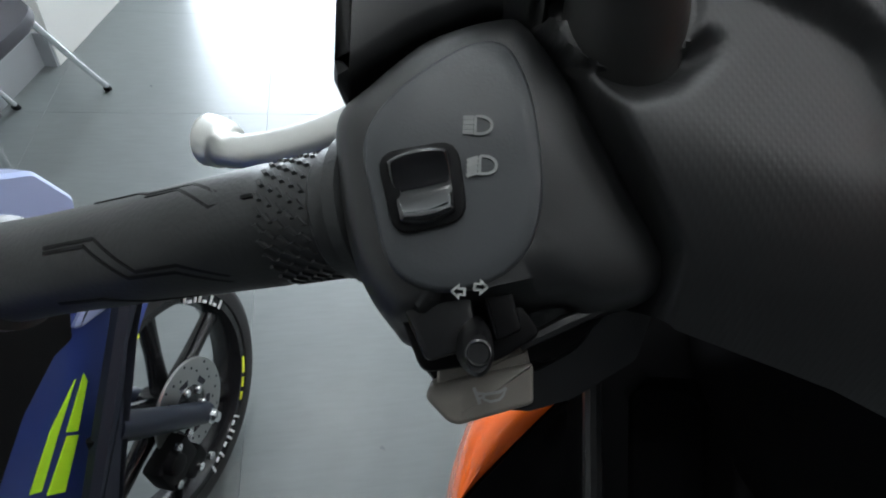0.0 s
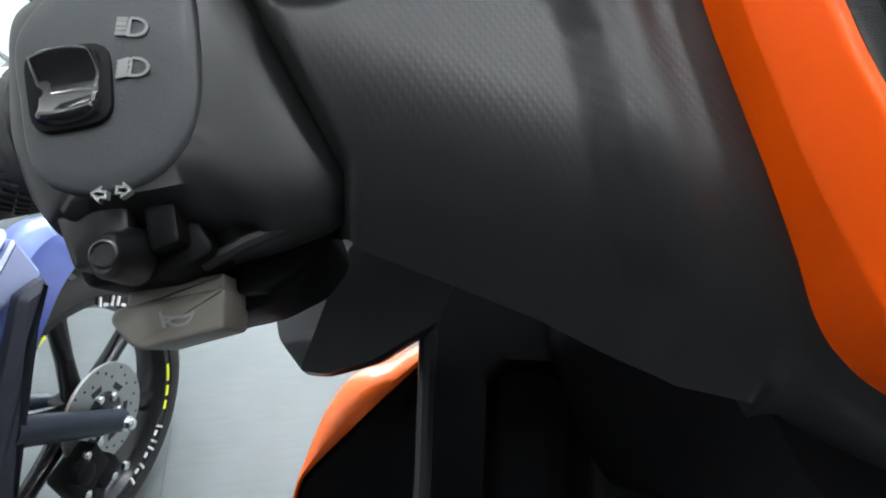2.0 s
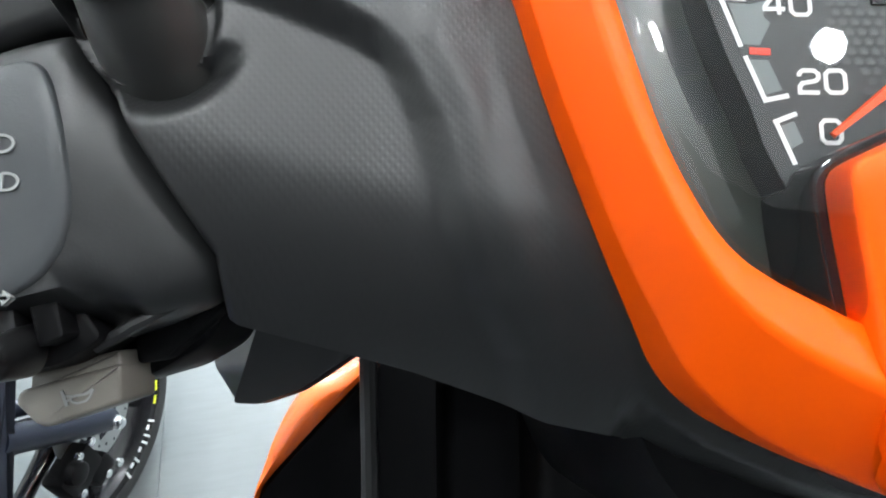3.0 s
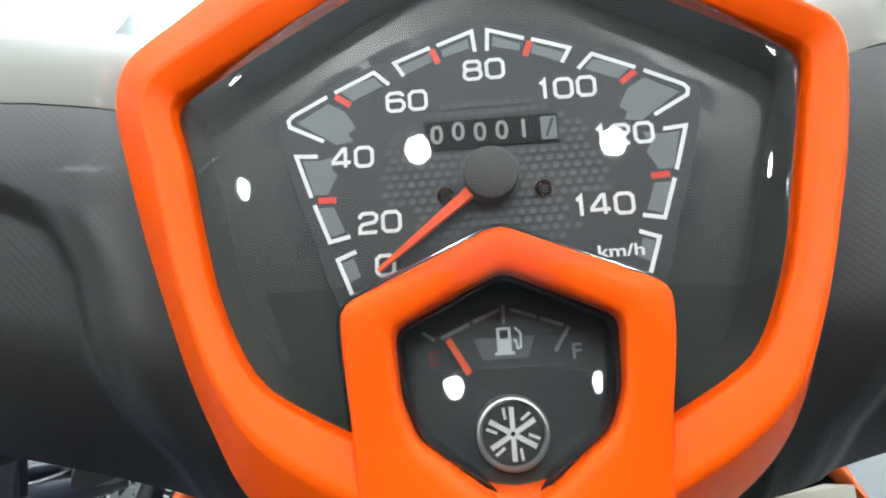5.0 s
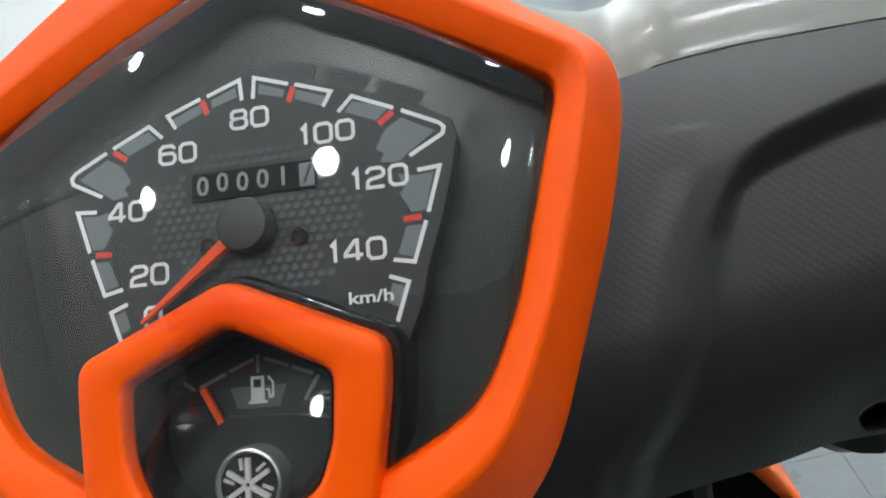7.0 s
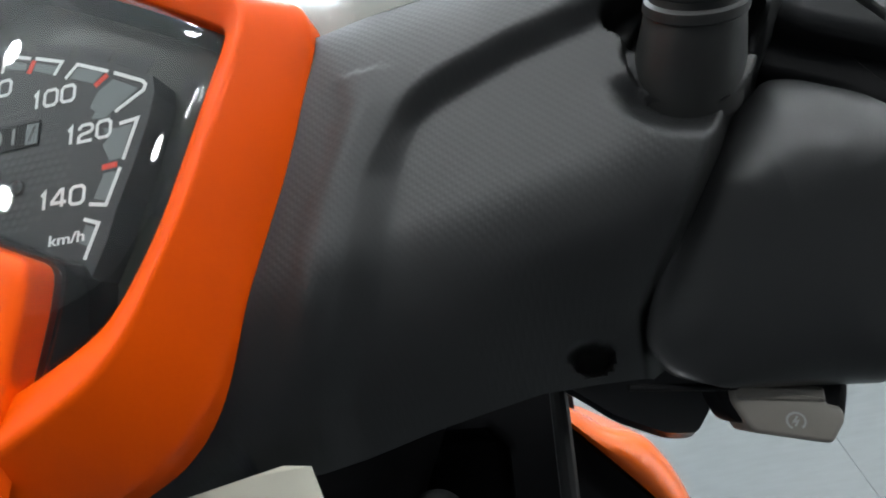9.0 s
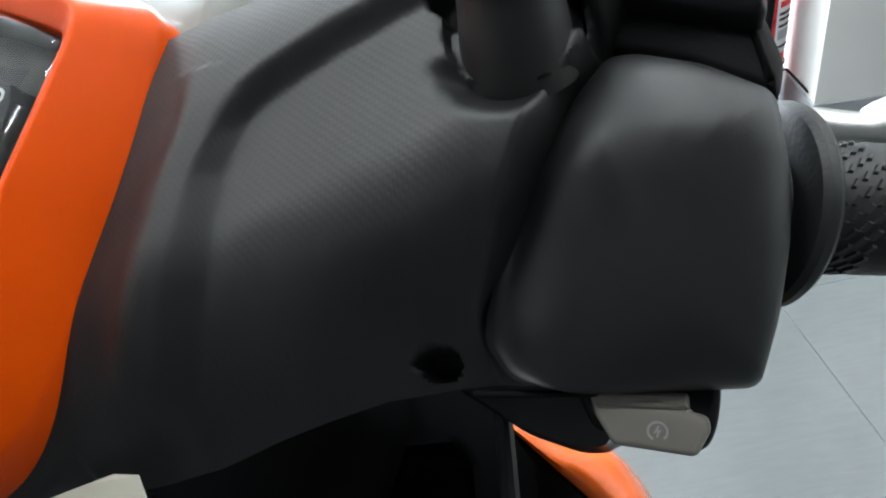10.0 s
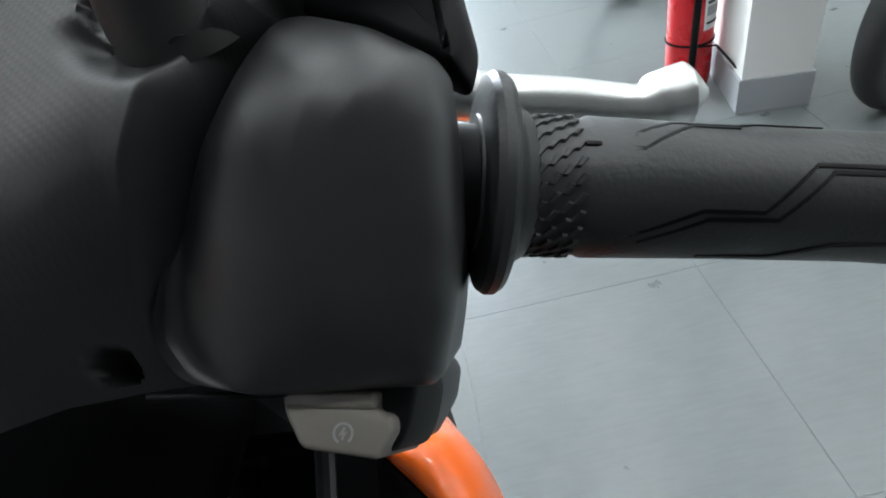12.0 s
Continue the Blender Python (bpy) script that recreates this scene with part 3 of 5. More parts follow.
TICKS = ([(-33.5, -43.4), (-38, -45.1), (-34.7, -54)], [(-34.8, -39.6), (-39.8, -40.6), (-43.3, -31.2)], [(-44, -29.2), (-47.6, -18.4), (-42.2, -18.8)],
    [(-40.6, -15), (-49, -10.6), (-49.4, -9), (-48.4, -7.8), (-39.4, -3.3)], [(-37.5, -2.4), (-27.3, 2.2), (-23.6, -1.4)], [(-19.8, 0.6), (-22, 4.3), (-12.8, 7.6)], [(-11, 8), (-2, 11.1), (-1.5, 5.5)])
for chain in TICKS:
    for sx in (1, -1):
        part("scale_line", stroke([(sx * x, s) for x, s in chain], 1.0, -0.5, -0.28), DIALMARK, dial, smooth=0)
for a, b in (((37.3, -3.4), (33.6, -6.0)), ((12.4, 7.0), (10.9, 3.2)), ((42.3, -30.1), (37.9, -30.3))):
    for sx in (1, -1):
        part("red_tick", stroke([(sx * a[0], a[1]), (sx * b[0], b[1])], 1.5, -0.5, -0.26), DIALRED, dial, smooth=0)
GREY = ([(-47.2, -9.6), (-39.2, -5.2), (-35.0, -7.6), (-32.4, -12.2), (-34.4, -13.6), (-33.2, -15.6), (-37.6, -16.2), (-40.2, -14.2)], [(-46, -19.6), (-41.8, -20), (-37.2, -19), (-38.8, -22.5), (-37.4, -24), (-40, -28.8), (-43.4, -28.6)],
    [(-42.6, -32), (-38.5, -32), (-36, -38.4), (-39.4, -39.4)], [(-36.6, -1.9), (-33, -5), (-25.2, -1.6), (-27.4, 0.8)], [(-20.6, 3.2), (-19.4, 0.9), (-12.4, 3.8), (-13, 6.2)], [(-9.6, 4.7), (-2.8, 6.6), (-3.2, 9.2), (-10, 6.6)], [(-37, -46), (-34.2, -45), (-32.6, -49.4), (-35.2, -50.8)])
for poly in GREY:
    for sx in (1, -1):
        part("grey_sector", slab([(sx * x, s) for x, s in poly], -0.5, -0.34), DIALGREY, dial, smooth=0)
NUMERALS = (("0", -26.6, -47.2), ("20", -27.5, -36.6), ("40", -33.5, -19.8), ("60", -19.4, -6.2), ("80", 0.3, 0.5), ("100", 20.4, -6.2), ("120", 32.8, -19.3), ("140", 26.2, -36.4))
# embossed scale pattern of the dial centre
bm = bmesh.new()
for j in range(17):
    for i in range(21):
        x, s = -26 + 2.6 * i + (1.3 if j % 2 else 0), -8.5 - 2.15 * j
        if (x / 29) ** 2 + ((s + 27) / 20) ** 2 < 1 and not (abs(x) < 17.5 and -20.5 < s < -12) and s > -46 and not any(abs(x - nx) < 8.2 and abs(s - ns) < 4.2 for _, nx, ns in NUMERALS):
            q = [bm.verts.new(D(x + dx, s + ds, h)) for dx, ds, h in ((-1.15, 0.35, -0.36), (0, 0.95, -0.36), (1.15, 0.35, -0.36), (0.8, -0.85, -0.12), (-0.8, -0.85, -0.12))]
            bm.faces.new(q)
part("dial_pattern", bm, SCALE, dial, "fine embossed scale pattern", smooth=0, kind="stuff")
GLYPHS = {"0": ([(0.2, 0), (0.8, 0), (1, 0.18), (1, 0.82), (0.8, 1), (0.2, 1), (0, 0.82), (0, 0.18), (0.2, 0), (0.5, 0)],),
          "1": ([(0.1, 0.80), (0.55, 1), (0.55, 0)],),
          "2": ([(0.02, 0.74), (0.02, 0.86), (0.2, 1), (0.8, 1), (1, 0.84), (1, 0.66), (0.85, 0.53), (0.15, 0.42), (0, 0.27), (0, 0), (1, 0)],),
          "4": ([(0.74, 0), (0.74, 1), (0.6, 1), (0, 0.36), (0, 0.26), (1.05, 0.26)],),
          "6": ([(0.95, 0.80), (0.95, 0.86), (0.8, 1), (0.2, 1), (0, 0.82), (0, 0.18), (0.2, 0), (0.8, 0), (1, 0.18), (1, 0.42), (0.82, 0.58), (0.02, 0.58)],),
          "8": ([(0.5, 0.54), (0.2, 0.54), (0.04, 0.66), (0.04, 0.86), (0.2, 1), (0.8, 1), (0.96, 0.86), (0.96, 0.66), (0.8, 0.54), (0.5, 0.54)],
                [(0.5, 0.54), (0.2, 0.54), (0, 0.4), (0, 0.15), (0.2, 0), (0.8, 0), (1, 0.15), (1, 0.4), (0.8, 0.54), (0.5, 0.54)])}


def numeral(text, x, s):
    """Square-cut dial figures."""
    w, tall, gap = 4.1, 4.7, 1.5
    step = [w * 0.55 if ch == "1" else w for ch in text]
    at = x - (sum(step) + gap * (len(text) - 1)) / 2
    bms = []
    for ch, st in zip(text, step):
        for chain in GLYPHS[ch]:
            bms.append(stroke([(at + u * st, s - tall / 2 + v * tall) for u, v in chain], 0.88, -0.5, -0.26))
        at += st + gap
    return join(*bms)


for text, x, s in NUMERALS:
    part("numeral", numeral(text, x, s), DIALMARK, dial, smooth=0)
part("unit_print", letters("km/h", 4.0, dash_at(28.8, -47.8, -0.3, 0, 1.38)), DIALMARK, dial, smooth=0)
odo = part("odometer", slab([(-15.4, -12.6), (17.2, -12.6), (17.2, -19.8), (-15.4, -19.8)], -0.5, 0.10), BLACK, dial, "mileage counter window with grey figures", smooth=0)
for k, ch in enumerate("00001"):
    part("figure", letters(ch, 6.6, dash_at(-12.4 + 5.3 * k, -16.2 + (0.5 if k == 1 else 0), 0.2, 0, 1.0)), MARK, odo, smooth=0)
part("last_wheel", slab([(13, -13.4), (16.8, -13.4), (16.8, -19.2), (13, -19.2)], 0.05, 0.22), DIALGREY, odo, smooth=0)
part("last_figure_bar", stroke([(16, -14), (14.2, -18.4)], 0.8, 0.2, 0.32), TRAYDARK, odo, smooth=0)
hub = part("needle_hub", lathe(D(-0.2, -27.8, 0), DASH.to_3x3() @ Vector((0, 0, 1)), [(0, 0.0066), (0.0042, 0.0066), (0.0052, 0.0062), (0.0056, 0.0052)], 40), mat("hub_grey", (0.045, 0.046, 0.047), 0.55), dial, "dark grey needle cap")
part("needle", loft([[D(-3.6, -32.3, 2.2), D(-5.8, -29.9, 2.2), D(-5.6, -30.1, 3.6), D(-3.8, -32.1, 3.6)], [D(-27.6, -49.2, 1.6), D(-28.4, -48.2, 1.6), D(-28.3, -48.4, 2.4), D(-27.7, -49, 2.4)]]), NEEDLE, dial, "orange speedometer needle at zero", smooth=0)
for x in (-11.3, 12.2):
    screw = part("dial_screw", lathe(D(x, -31.5, -0.4), DASH.to_3x3() @ Vector((0, 0, 1)), [(0, 0.0021), (0.0011, 0.0021), (0.0014, 0.0016), (0.0010, 0.0011)], 16), GLOSSBLACK, dial)
# fuel gauge
fuel = part("fuel_dial", slab(inset(FUELI, -1.5), -9, -0.6), DIAL, meter, "black fuel gauge face, needle near empty", smooth=0)
part("fuel_apron", slab([(-24, -73.5), (-10, -72.4), (10, -72.8), (24, -75.2), (20, -88), (0, -101), (-20, -88)], -0.6, 0.6, 0.4), TRAYDARK, fuel, smooth=0)
part("fuel_panel", slab([(-7.6, -64.4), (0, -61.8), (7.6, -64.4), (5.2, -70.8), (-5.2, -70.8)], -0.6, -0.45), mat("fuel_panel_grey", (0.12, 0.13, 0.13), 0.5), fuel, smooth=0)
for a, b in (((-18.8, -63.7), (-16, -65.6)), ((-14.6, -65.3), (-7.8, -62.4)), ((-6.9, -62), (-0.8, -59.6)), ((0.2, -58.6), (0.2, -62.8)), ((1.8, -59.6), (7.8, -61.7)), ((8.6, -62.1), (13.8, -64)), ((15, -64.4), (11.4, -69.8))):
    part("fuel_mark", stroke([a, b], 0.85, -0.6, -0.3), MARK, fuel, smooth=0)
part("full_letter", letters("F", 5.0, dash_at(16.2, -70.2, -0.35, 0, 1.1)), MARK, fuel, smooth=0)
part("empty_letter", letters("E", 4.6, dash_at(-16.4, -70.0, -0.35, 0, 1.2)), mat("dim_red_print", (0.20, 0.02, 0.015), 0.5), fuel, smooth=0)
part("fuel_needle", stroke([(-12.9, -65.6), (-8.4, -73.6)], 1.5, 0.6, 1.6), NEEDLE, fuel, "red fuel needle", smooth=0)
pump = part("pump_sign", slab([(-1.7, -63.6), (1.6, -63.6), (1.6, -69.2), (2.2, -69.2), (2.2, -69.9), (-2.3, -69.9), (-2.3, -69.2), (-1.7, -69.2)], -0.5, -0.3), DIALMARK, fuel, smooth=0)
part("pump_window", slab([(-1.0, -64.3), (0.9, -64.3), (0.9, -66.2), (-1.0, -66.2)], -0.32, -0.24), TRAYDARK, pump, smooth=0)
part("pump_hose", stroke([(2.0, -66.6), (2.7, -66.8), (2.9, -68.6), (3.7, -68.4), (3.8, -65.2), (2.6, -63.8)], 0.5, -0.5, -0.3), DIALMARK, fuel, smooth=0)
HN = DASH.to_3x3() @ Vector((0, 0, 1))
emblem = part("emblem", lathe(D(0, -86.6, 0), HN, [(0, 0.0080), (0.0052, 0.0080), (0.0060, 0.0077), (0.0062, 0.0072), (0.0056, 0.0068), (0.0052, 0.0066)], 40), ALLOY, fuel, "round chrome emblem with crossed bars")
part("emblem_field", lathe(D(0, -86.6, 5.2), HN, [(0, 0.0067), (0.0002, 0.0067)], 32), mat("emblem_dark", (0.025, 0.025, 0.026), 0.35, metal=0.2, grain=0.4, size=500), emblem)
for k in range(6):
    a = radians(90 + 60 * k)
    ca, sa = math.cos(a), math.sin(a)
    part("emblem_bar", stroke([(0.5 * ca, -86.6 + 0.5 * sa), (5.6 * ca, -86.6 + 5.6 * sa)], 1.05, 5.3, 6.3), EMBLEM, emblem, smooth=0)
    b = radians(25)
    part("emblem_bar", stroke([(3.4 * math.cos(a + b), -86.6 + 3.4 * math.sin(a + b)), (5.8 * math.cos(a + b * 0.7), -86.6 + 5.8 * math.sin(a + b * 0.7))], 0.6, 5.3, 6.1), EMBLEM, emblem, smooth=0)


# the clear domed lenses


def dome(poly, h_edge, rise, centre, span, rings=16, thick=1.2):
    cx, cs = centre
    up, low = [], []
    for k in range(rings + 1):
        f = (1.0, 0.988, 0.974, 0.957, 0.935)[k] if k < 5 else 0.935 * (1 - (k - 4) / (rings - 4) * 0.985)
        ring = [(cx + (p[0] - cx) * f, cs + (p[1] - cs) * f) for p in poly]
        hs = []
        for p, q in zip(ring, poly):
            crown = h_edge(p[1]) + rise * (1 - ((p[0] - cx) / span[0]) ** 2 - ((p[1] - cs) / span[1]) ** 2)
            hs.append(crown - ((4.0, 2.3, 1.1, 0.4, 0.08)[k] if k < 5 else 0.0))
        up.append([D(p[0], p[1], h) for p, h in zip(ring, hs)])
        low.append([D(p[0], p[1], h - thick) for p, h in zip(ring, hs)])
    bm = loft(list(reversed(low)) + up)
    bm.normal_update()
    outer = {tuple(round(c, 6) for c in p) for r in up for p in r}
    for f in bm.faces:
        f.material_index = 0 if all(tuple(round(c, 6) for c in v.co) in outer for v in f.verts) else 1
    return bm


main_lens = part("speedometer_lens", dome(inset(WINC, -0.6), lambda s: 4.0 - 0.07 * s, 9.0, (0, -26), (78, 90)), LENS, meter, "clear domed plastic lens", smooth=60)
main_lens.visible_shadow = False
main_lens.data.materials.append(CLEAR)
fuel_lens = part("fuel_lens", dome(FI, lambda s: 10.6 - 0.285 * (s + 77), 1.8, (0, -77), (26, 28)), LENS, meter, "clear fuel gauge lens", smooth=60)
fuel_lens.visible_shadow = False
fuel_lens.data.materials.append(CLEAR)

# ---- switch housings ----


def pillow(rim, top, depth, name, material, parent, label="", ks=None):
    """A domed shell: rim nodes (x, s, h), a function for the crown's height."""
    pts = curve(rim, 6 if len(rim) < 40 else 2, closed=True)
    cx, cs = sum(p[0] for p in pts) / len(pts), sum(p[1] for p in pts) / len(pts)
    rings = [[D(cx + (p[0] - cx) * 0.72, cs + (p[1] - cs) * 0.72, p[2] - depth) for p in pts], [D(cx + (p[0] - cx) * 0.97, cs + (p[1] - cs) * 0.97, p[2] - 5) for p in pts]]
    for k, f in ks or ((1.0, 0.0), (0.985, 0.30), (0.96, 0.50), (0.92, 0.70), (0.86, 0.86), (0.76, 0.96), (0.6, 1.0), (0.4, 1.0), (0.2, 1.0), (0.02, 1.0)):
        ring = []
        for p in pts:
            x, s = cx + (p[0] - cx) * k, cs + (p[1] - cs) * k
            ring.append(D(x, s, p[2] + (top(x, s) - p[2]) * f))
        rings.append(ring)
    return part(name, loft(rings), material, parent, label, smooth=55)


OFF[:] = (-0.5, 4.5, 5.5)


def left_top(x, s):
    drop = 14.0 * smooth01((-86.0 - s + 0.20 * (x + 195)) / 4.0) * smooth01((-166 - x) / 10.0)
    return -drop - 11.8 - 0.07 * max(0.0, -55 - s) - 0.25 * max(0.0, x + 182) - 0.006 * max(0.0, s + 50) ** 2 - 0.12 * max(0.0, -205 - x)


LEFT_RIM = [(-188, -24, -26), (-182, -26, -25), (-174, -37, -24), (-166, -50, -24), (-158.5, -62.5, -25), (-153.5, -71, -26), (-151.5, -77.5, -28), (-154, -83, -31), (-162, -86.5, -35), (-173, -90, -39), (-186, -93.5, -42), (-198, -96, -43), (-205, -95, -41),
            (-208, -92, -37), (-214, -84, -34), (-219, -72, -32), (-221.5, -58, -31), (-222, -47, -30), (-216, -40.5, -29), (-203, -29.5, -27)]
left = pillow(LEFT_RIM, left_top, 40, "left_switch_housing", SHELL, scooter, "satin black left switch housing with white symbols")
PANEL_RIM = [(-214, -57), (-211.5, -68), (-209, -77), (-206, -81.5), (-201, -84), (-195, -84.2), (-188, -82), (-183, -78), (-180, -72), (-179, -64), (-180, -54), (-182.5, -43), (-187, -35), (-194, -35), (-204, -42), (-211, -49)]
pan = curve(PANEL_RIM, 5, closed=True)
pc = (-196, -62)
prings = []
for k, up in ((1.0, -1.2), (0.985, 0.2), (0.965, 0.9), (0.94, 1.2), (0.8, 1.3), (0.5, 1.3), (0.2, 1.3), (0.02, 1.3)):
    prings.append([D(pc[0] + (p[0] - pc[0]) * k, pc[1] + (p[1] - pc[1]) * k, left_top(pc[0] + (p[0] - pc[0]) * k, pc[1] + (p[1] - pc[1]) * k) + up) for p in pan])
panel = part("switch_panel", loft(prings), PANELP, left, "raised satin grey switch panel", smooth=50)


def on_panel(x, s, up=1.85):
    return left_top(x, s) + up


def lamp_sign(x, s, lean):
    """A headlamp symbol: a D outline and a block of beams."""
    h = on_panel(x, s)
    arc = [(x + 0.4 + 2.2 * math.cos(a), s + 1.7 * math.sin(a)) for a in np.linspace(radians(90), radians(-90), 12)]
    out = [stroke([(x - 0.5, s + 1.7)] + arc + [(x - 0.5, s - 1.7), (x - 0.5, s + 1.7)], 0.55, h - 0.5, h - 0.1)]
    for k in range(4):
        y = s + 1.4 - 0.93 * k
        out.append(stroke([(x - 0.9, y), (x - 2.9, y - lean)], 0.84, h - 0.5, h - 0.1))
    return join(*out)


part("high_beam_sign", lamp_sign(-192.0, -52.8, 0.1), MARK, left, "white printed headlamp sign", smooth=0)
part("low_beam_sign", lamp_sign(-190.9, -60.4, 0.8), MARK, left, "white printed headlamp sign", smooth=0)
for sx in (-1, 1):
    cx, cs, h = -192.4 + 1.9 * sx, -83.6 + 0.5 * sx, left_top(-192.4, -83.6) + 1.9
    tip = [(cx + sx * u, cs + v) for u, v in ((1.4, 0), (0.15, 1.1), (0.15, 0.55), (-1.0, 0.55), (-1.0, -0.55), (0.15, -0.55), (0.15, -1.1), (1.4, 0))]
    part("signal_sign", stroke(tip, 0.42, h - 1.6, h), MARK, left, "white printed turn signal arrow", smooth=0)
DIM = rounded([(-211.0, -59.0), (-195.9, -55.6), (-193.3, -70.8), (-206.6, -74.4)], 4.0)
part("dimmer_frame", slab(inset(DIM, -0.2), -30, on_panel(-203, -60, 1.75), 0.5), BLACK, left, "black rim of the dimmer switch", smooth=40)


def rocker():
    """A saddle-shaped key: two lobes with a hollow between."""
    a, b, c, d = [np.array(p) for p in ((-210.4, -59.9), (-196.6, -56.6), (-194.4, -70.4), (-206.4, -73.6))]
    n = 26
    bm = bmesh.new()
    rows = []
    for j in range(n + 1):
        v = -1 + 2 * j / n
        row = []
        for i in range(n + 1):
            u = -1 + 2 * i / n
            uu, vv = u * math.sqrt(1 - 0.30 * v * v), v * math.sqrt(1 - 0.30 * u * u)
            p = (a * (1 - uu) * (1 - vv) + b * (1 + uu) * (1 - vv) + c * (1 + uu) * (1 + vv) + d * (1 - uu) * (1 + vv)) / 4
            edge = max(abs(u), abs(v))
            lift = 4.2 * v * v if v < 0 else 4.0 * v * v
            h = on_panel(p[0], p[1], 2.3) + lift * (1 - 0.18 * u ** 4)
            h -= 3.2 * max(0.0, (edge - 0.76) / 0.24) ** 2
            row.append(bm.verts.new(D(p[0], p[1], h)))
        rows.append(row)
    for p, q in zip(rows, rows[1:]):
        for i in range(n):
            bm.faces.new((p[i], p[i + 1], q[i + 1], q[i]))
    return bm


part("dimmer_switch", rocker(), GLOSSBLACK, left, "gloss black rocker of the dimmer", smooth=70)
# turn signal slider in its recess
OFF[:] = (-0.5, 4.5, 9.0)
# recess and stop get the darkest black, with their shade in the colour
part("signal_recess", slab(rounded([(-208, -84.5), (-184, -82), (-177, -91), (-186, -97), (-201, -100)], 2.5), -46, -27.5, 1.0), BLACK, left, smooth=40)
part("signal_base", slab(rounded([(-206, -85.5), (-192.5, -82), (-190, -94), (-200, -97.5)], 1.6), -40, -21.0, 1.2), SWITCH, left, "black turn signal slider", smooth=40)
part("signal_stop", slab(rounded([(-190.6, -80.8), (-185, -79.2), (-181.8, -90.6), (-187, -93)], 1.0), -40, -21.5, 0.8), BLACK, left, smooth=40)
part("signal_knob", loft([[D(-191.0 + 3.7 * k * math.cos(a) + sh * 0.5, -93.5 + 5.6 * k * math.sin(a) - sh * 1.6, h) for a in np.linspace(0, 2 * math.pi, 20, endpoint=False)] for k, h, sh in ((1.0, -26, 0), (0.95, -21, 0.3), (0.8, -16, 0.8), (0.75, -14, 1), (0.6, -12.6, 1), (0.1, -12.9, 1))]),
     SWITCH, left, "black turn signal knob", smooth=50)
part("knob_ring", lathe(D(-190.5, -95.1, -13.2), HN, [(0, 0.0026), (0.0009, 0.0025), (0.0011, 0.0021), (0.0006, 0.0018)], 24), SWITCH, left)
part("housing_ridge", tube([D(-181, -93.5, -33), D(-172, -88.5, -30.5), (D(-161, -83.5, -30))], [0.0014, 0.0017, 0.0010], 8), SHELL, left)
# shadowed undercut of the housing, filled with near-black slabs
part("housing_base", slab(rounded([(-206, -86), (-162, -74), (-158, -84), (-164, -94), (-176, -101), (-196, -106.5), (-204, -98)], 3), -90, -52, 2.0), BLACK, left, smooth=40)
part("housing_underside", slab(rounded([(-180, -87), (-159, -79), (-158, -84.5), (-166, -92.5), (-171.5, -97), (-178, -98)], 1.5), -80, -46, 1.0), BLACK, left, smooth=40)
OFF[:] = (0.0, 3.0, 12.5)
HORN = rounded([(-200.2, -101.4), (-178.0, -95.6), (-177.6, -104.4), (-193.6, -109.6), (-196.0, -108.9), (-200.9, -104.2)], 1.2)
horn = part("horn_button", slab(HORN, -58, -40.2, 1.1), KEYGREY, left, "warm grey horn button with a white symbol", smooth=45)
part("button_lip", slab(rounded([(-198.6, -97.4), (-179.2, -92.6), (-178.2, -97.2), (-198.6, -102.4)], 0.8), -58, -41.6, 0.9), KEYGREY, horn, smooth=45)
hx, hs, hh = -187.0, -102.9, -40.0
HORN_SIGN = ([(-3.6, 1.4), (-2.2, -2.0)], [(-3.2, 0.3), (-1.2, 0.1), (1.9, 0.7), (3.3, 1.7)], [(-2.6, -1.0), (-1.4, -0.4), (-1.3, -1.0), (0.0, -1.4), (1.9, -0.9), (2.7, 0.0), (3.3, 1.7)])
part("horn_sign", join(*[stroke([(hx + u, hs + v) for u, v in line], w, hh - 0.5, hh + 0.08) for line, w in zip(HORN_SIGN, (0.75, 0.6, 0.5))]), MARK, horn, smooth=0)


OFF[:] = (5.5, -1.0, 7.0)


def right_top(x, s):
    flank = float(np.interp(s, (-95, -83, -62, -49, -36), (186, 182, 188, 194, 199))) - x
    return -0.27 * max(0.0, flank) * smooth01(flank / 24.0) - 25.5 - 0.44 * max(0.0, -52 - s) - 0.010 * max(0.0, s + 48) ** 2 - 0.14 * max(0.0, 190 - x) - 0.22 * max(0.0, x - 212)


RIGHT_RIM = [tuple(p) for p in rounded([(194, -26.5, -36), (200, -27.5, -36.5), (212.5, -34, -38.5), (224.3, -43, -41), (224, -57, -43), (221.5, -72, -47), (217, -86, -51), (211.5, -98.5, -56), (200, -97.8, -58), (175, -96.5, -52), (161.5, -92, -46), (157.6, -84, -42), (160.5, -75, -40), (168.0, -61, -38), (177.0, -47.5, -35), (185.5, -35, -35)], 3.0, 4)]
right = pillow(RIGHT_RIM, right_top, 40, "right_switch_housing", SHELL, scooter, "satin black right switch housing",
               ((1.0, 0.0), (0.99, 0.30), (0.972, 0.48), (0.94, 0.63), (0.89, 0.75), (0.82, 0.85), (0.72, 0.925), (0.58, 0.97), (0.42, 0.99), (0.22, 1.0), (0.02, 1.0)))
part("housing_bottom", slab(rounded([(172, -90), (202, -90), (205, -97), (203.8, -101.5), (202.2, -106), (199.5, -110), (194, -110.5), (176, -104)], 2.5), -82, -60.5, 2.5), BLACK, right, smooth=45)
OFF[:] = (5.8, -1.8, 8.0)
STA = rounded([(176.6, -94.6), (197.6, -97.2), (197.0, -101.2), (200.4, -102.2), (200.6, -105.2), (196.6, -110.4), (180, -106.6), (176.6, -99)], 1.4)
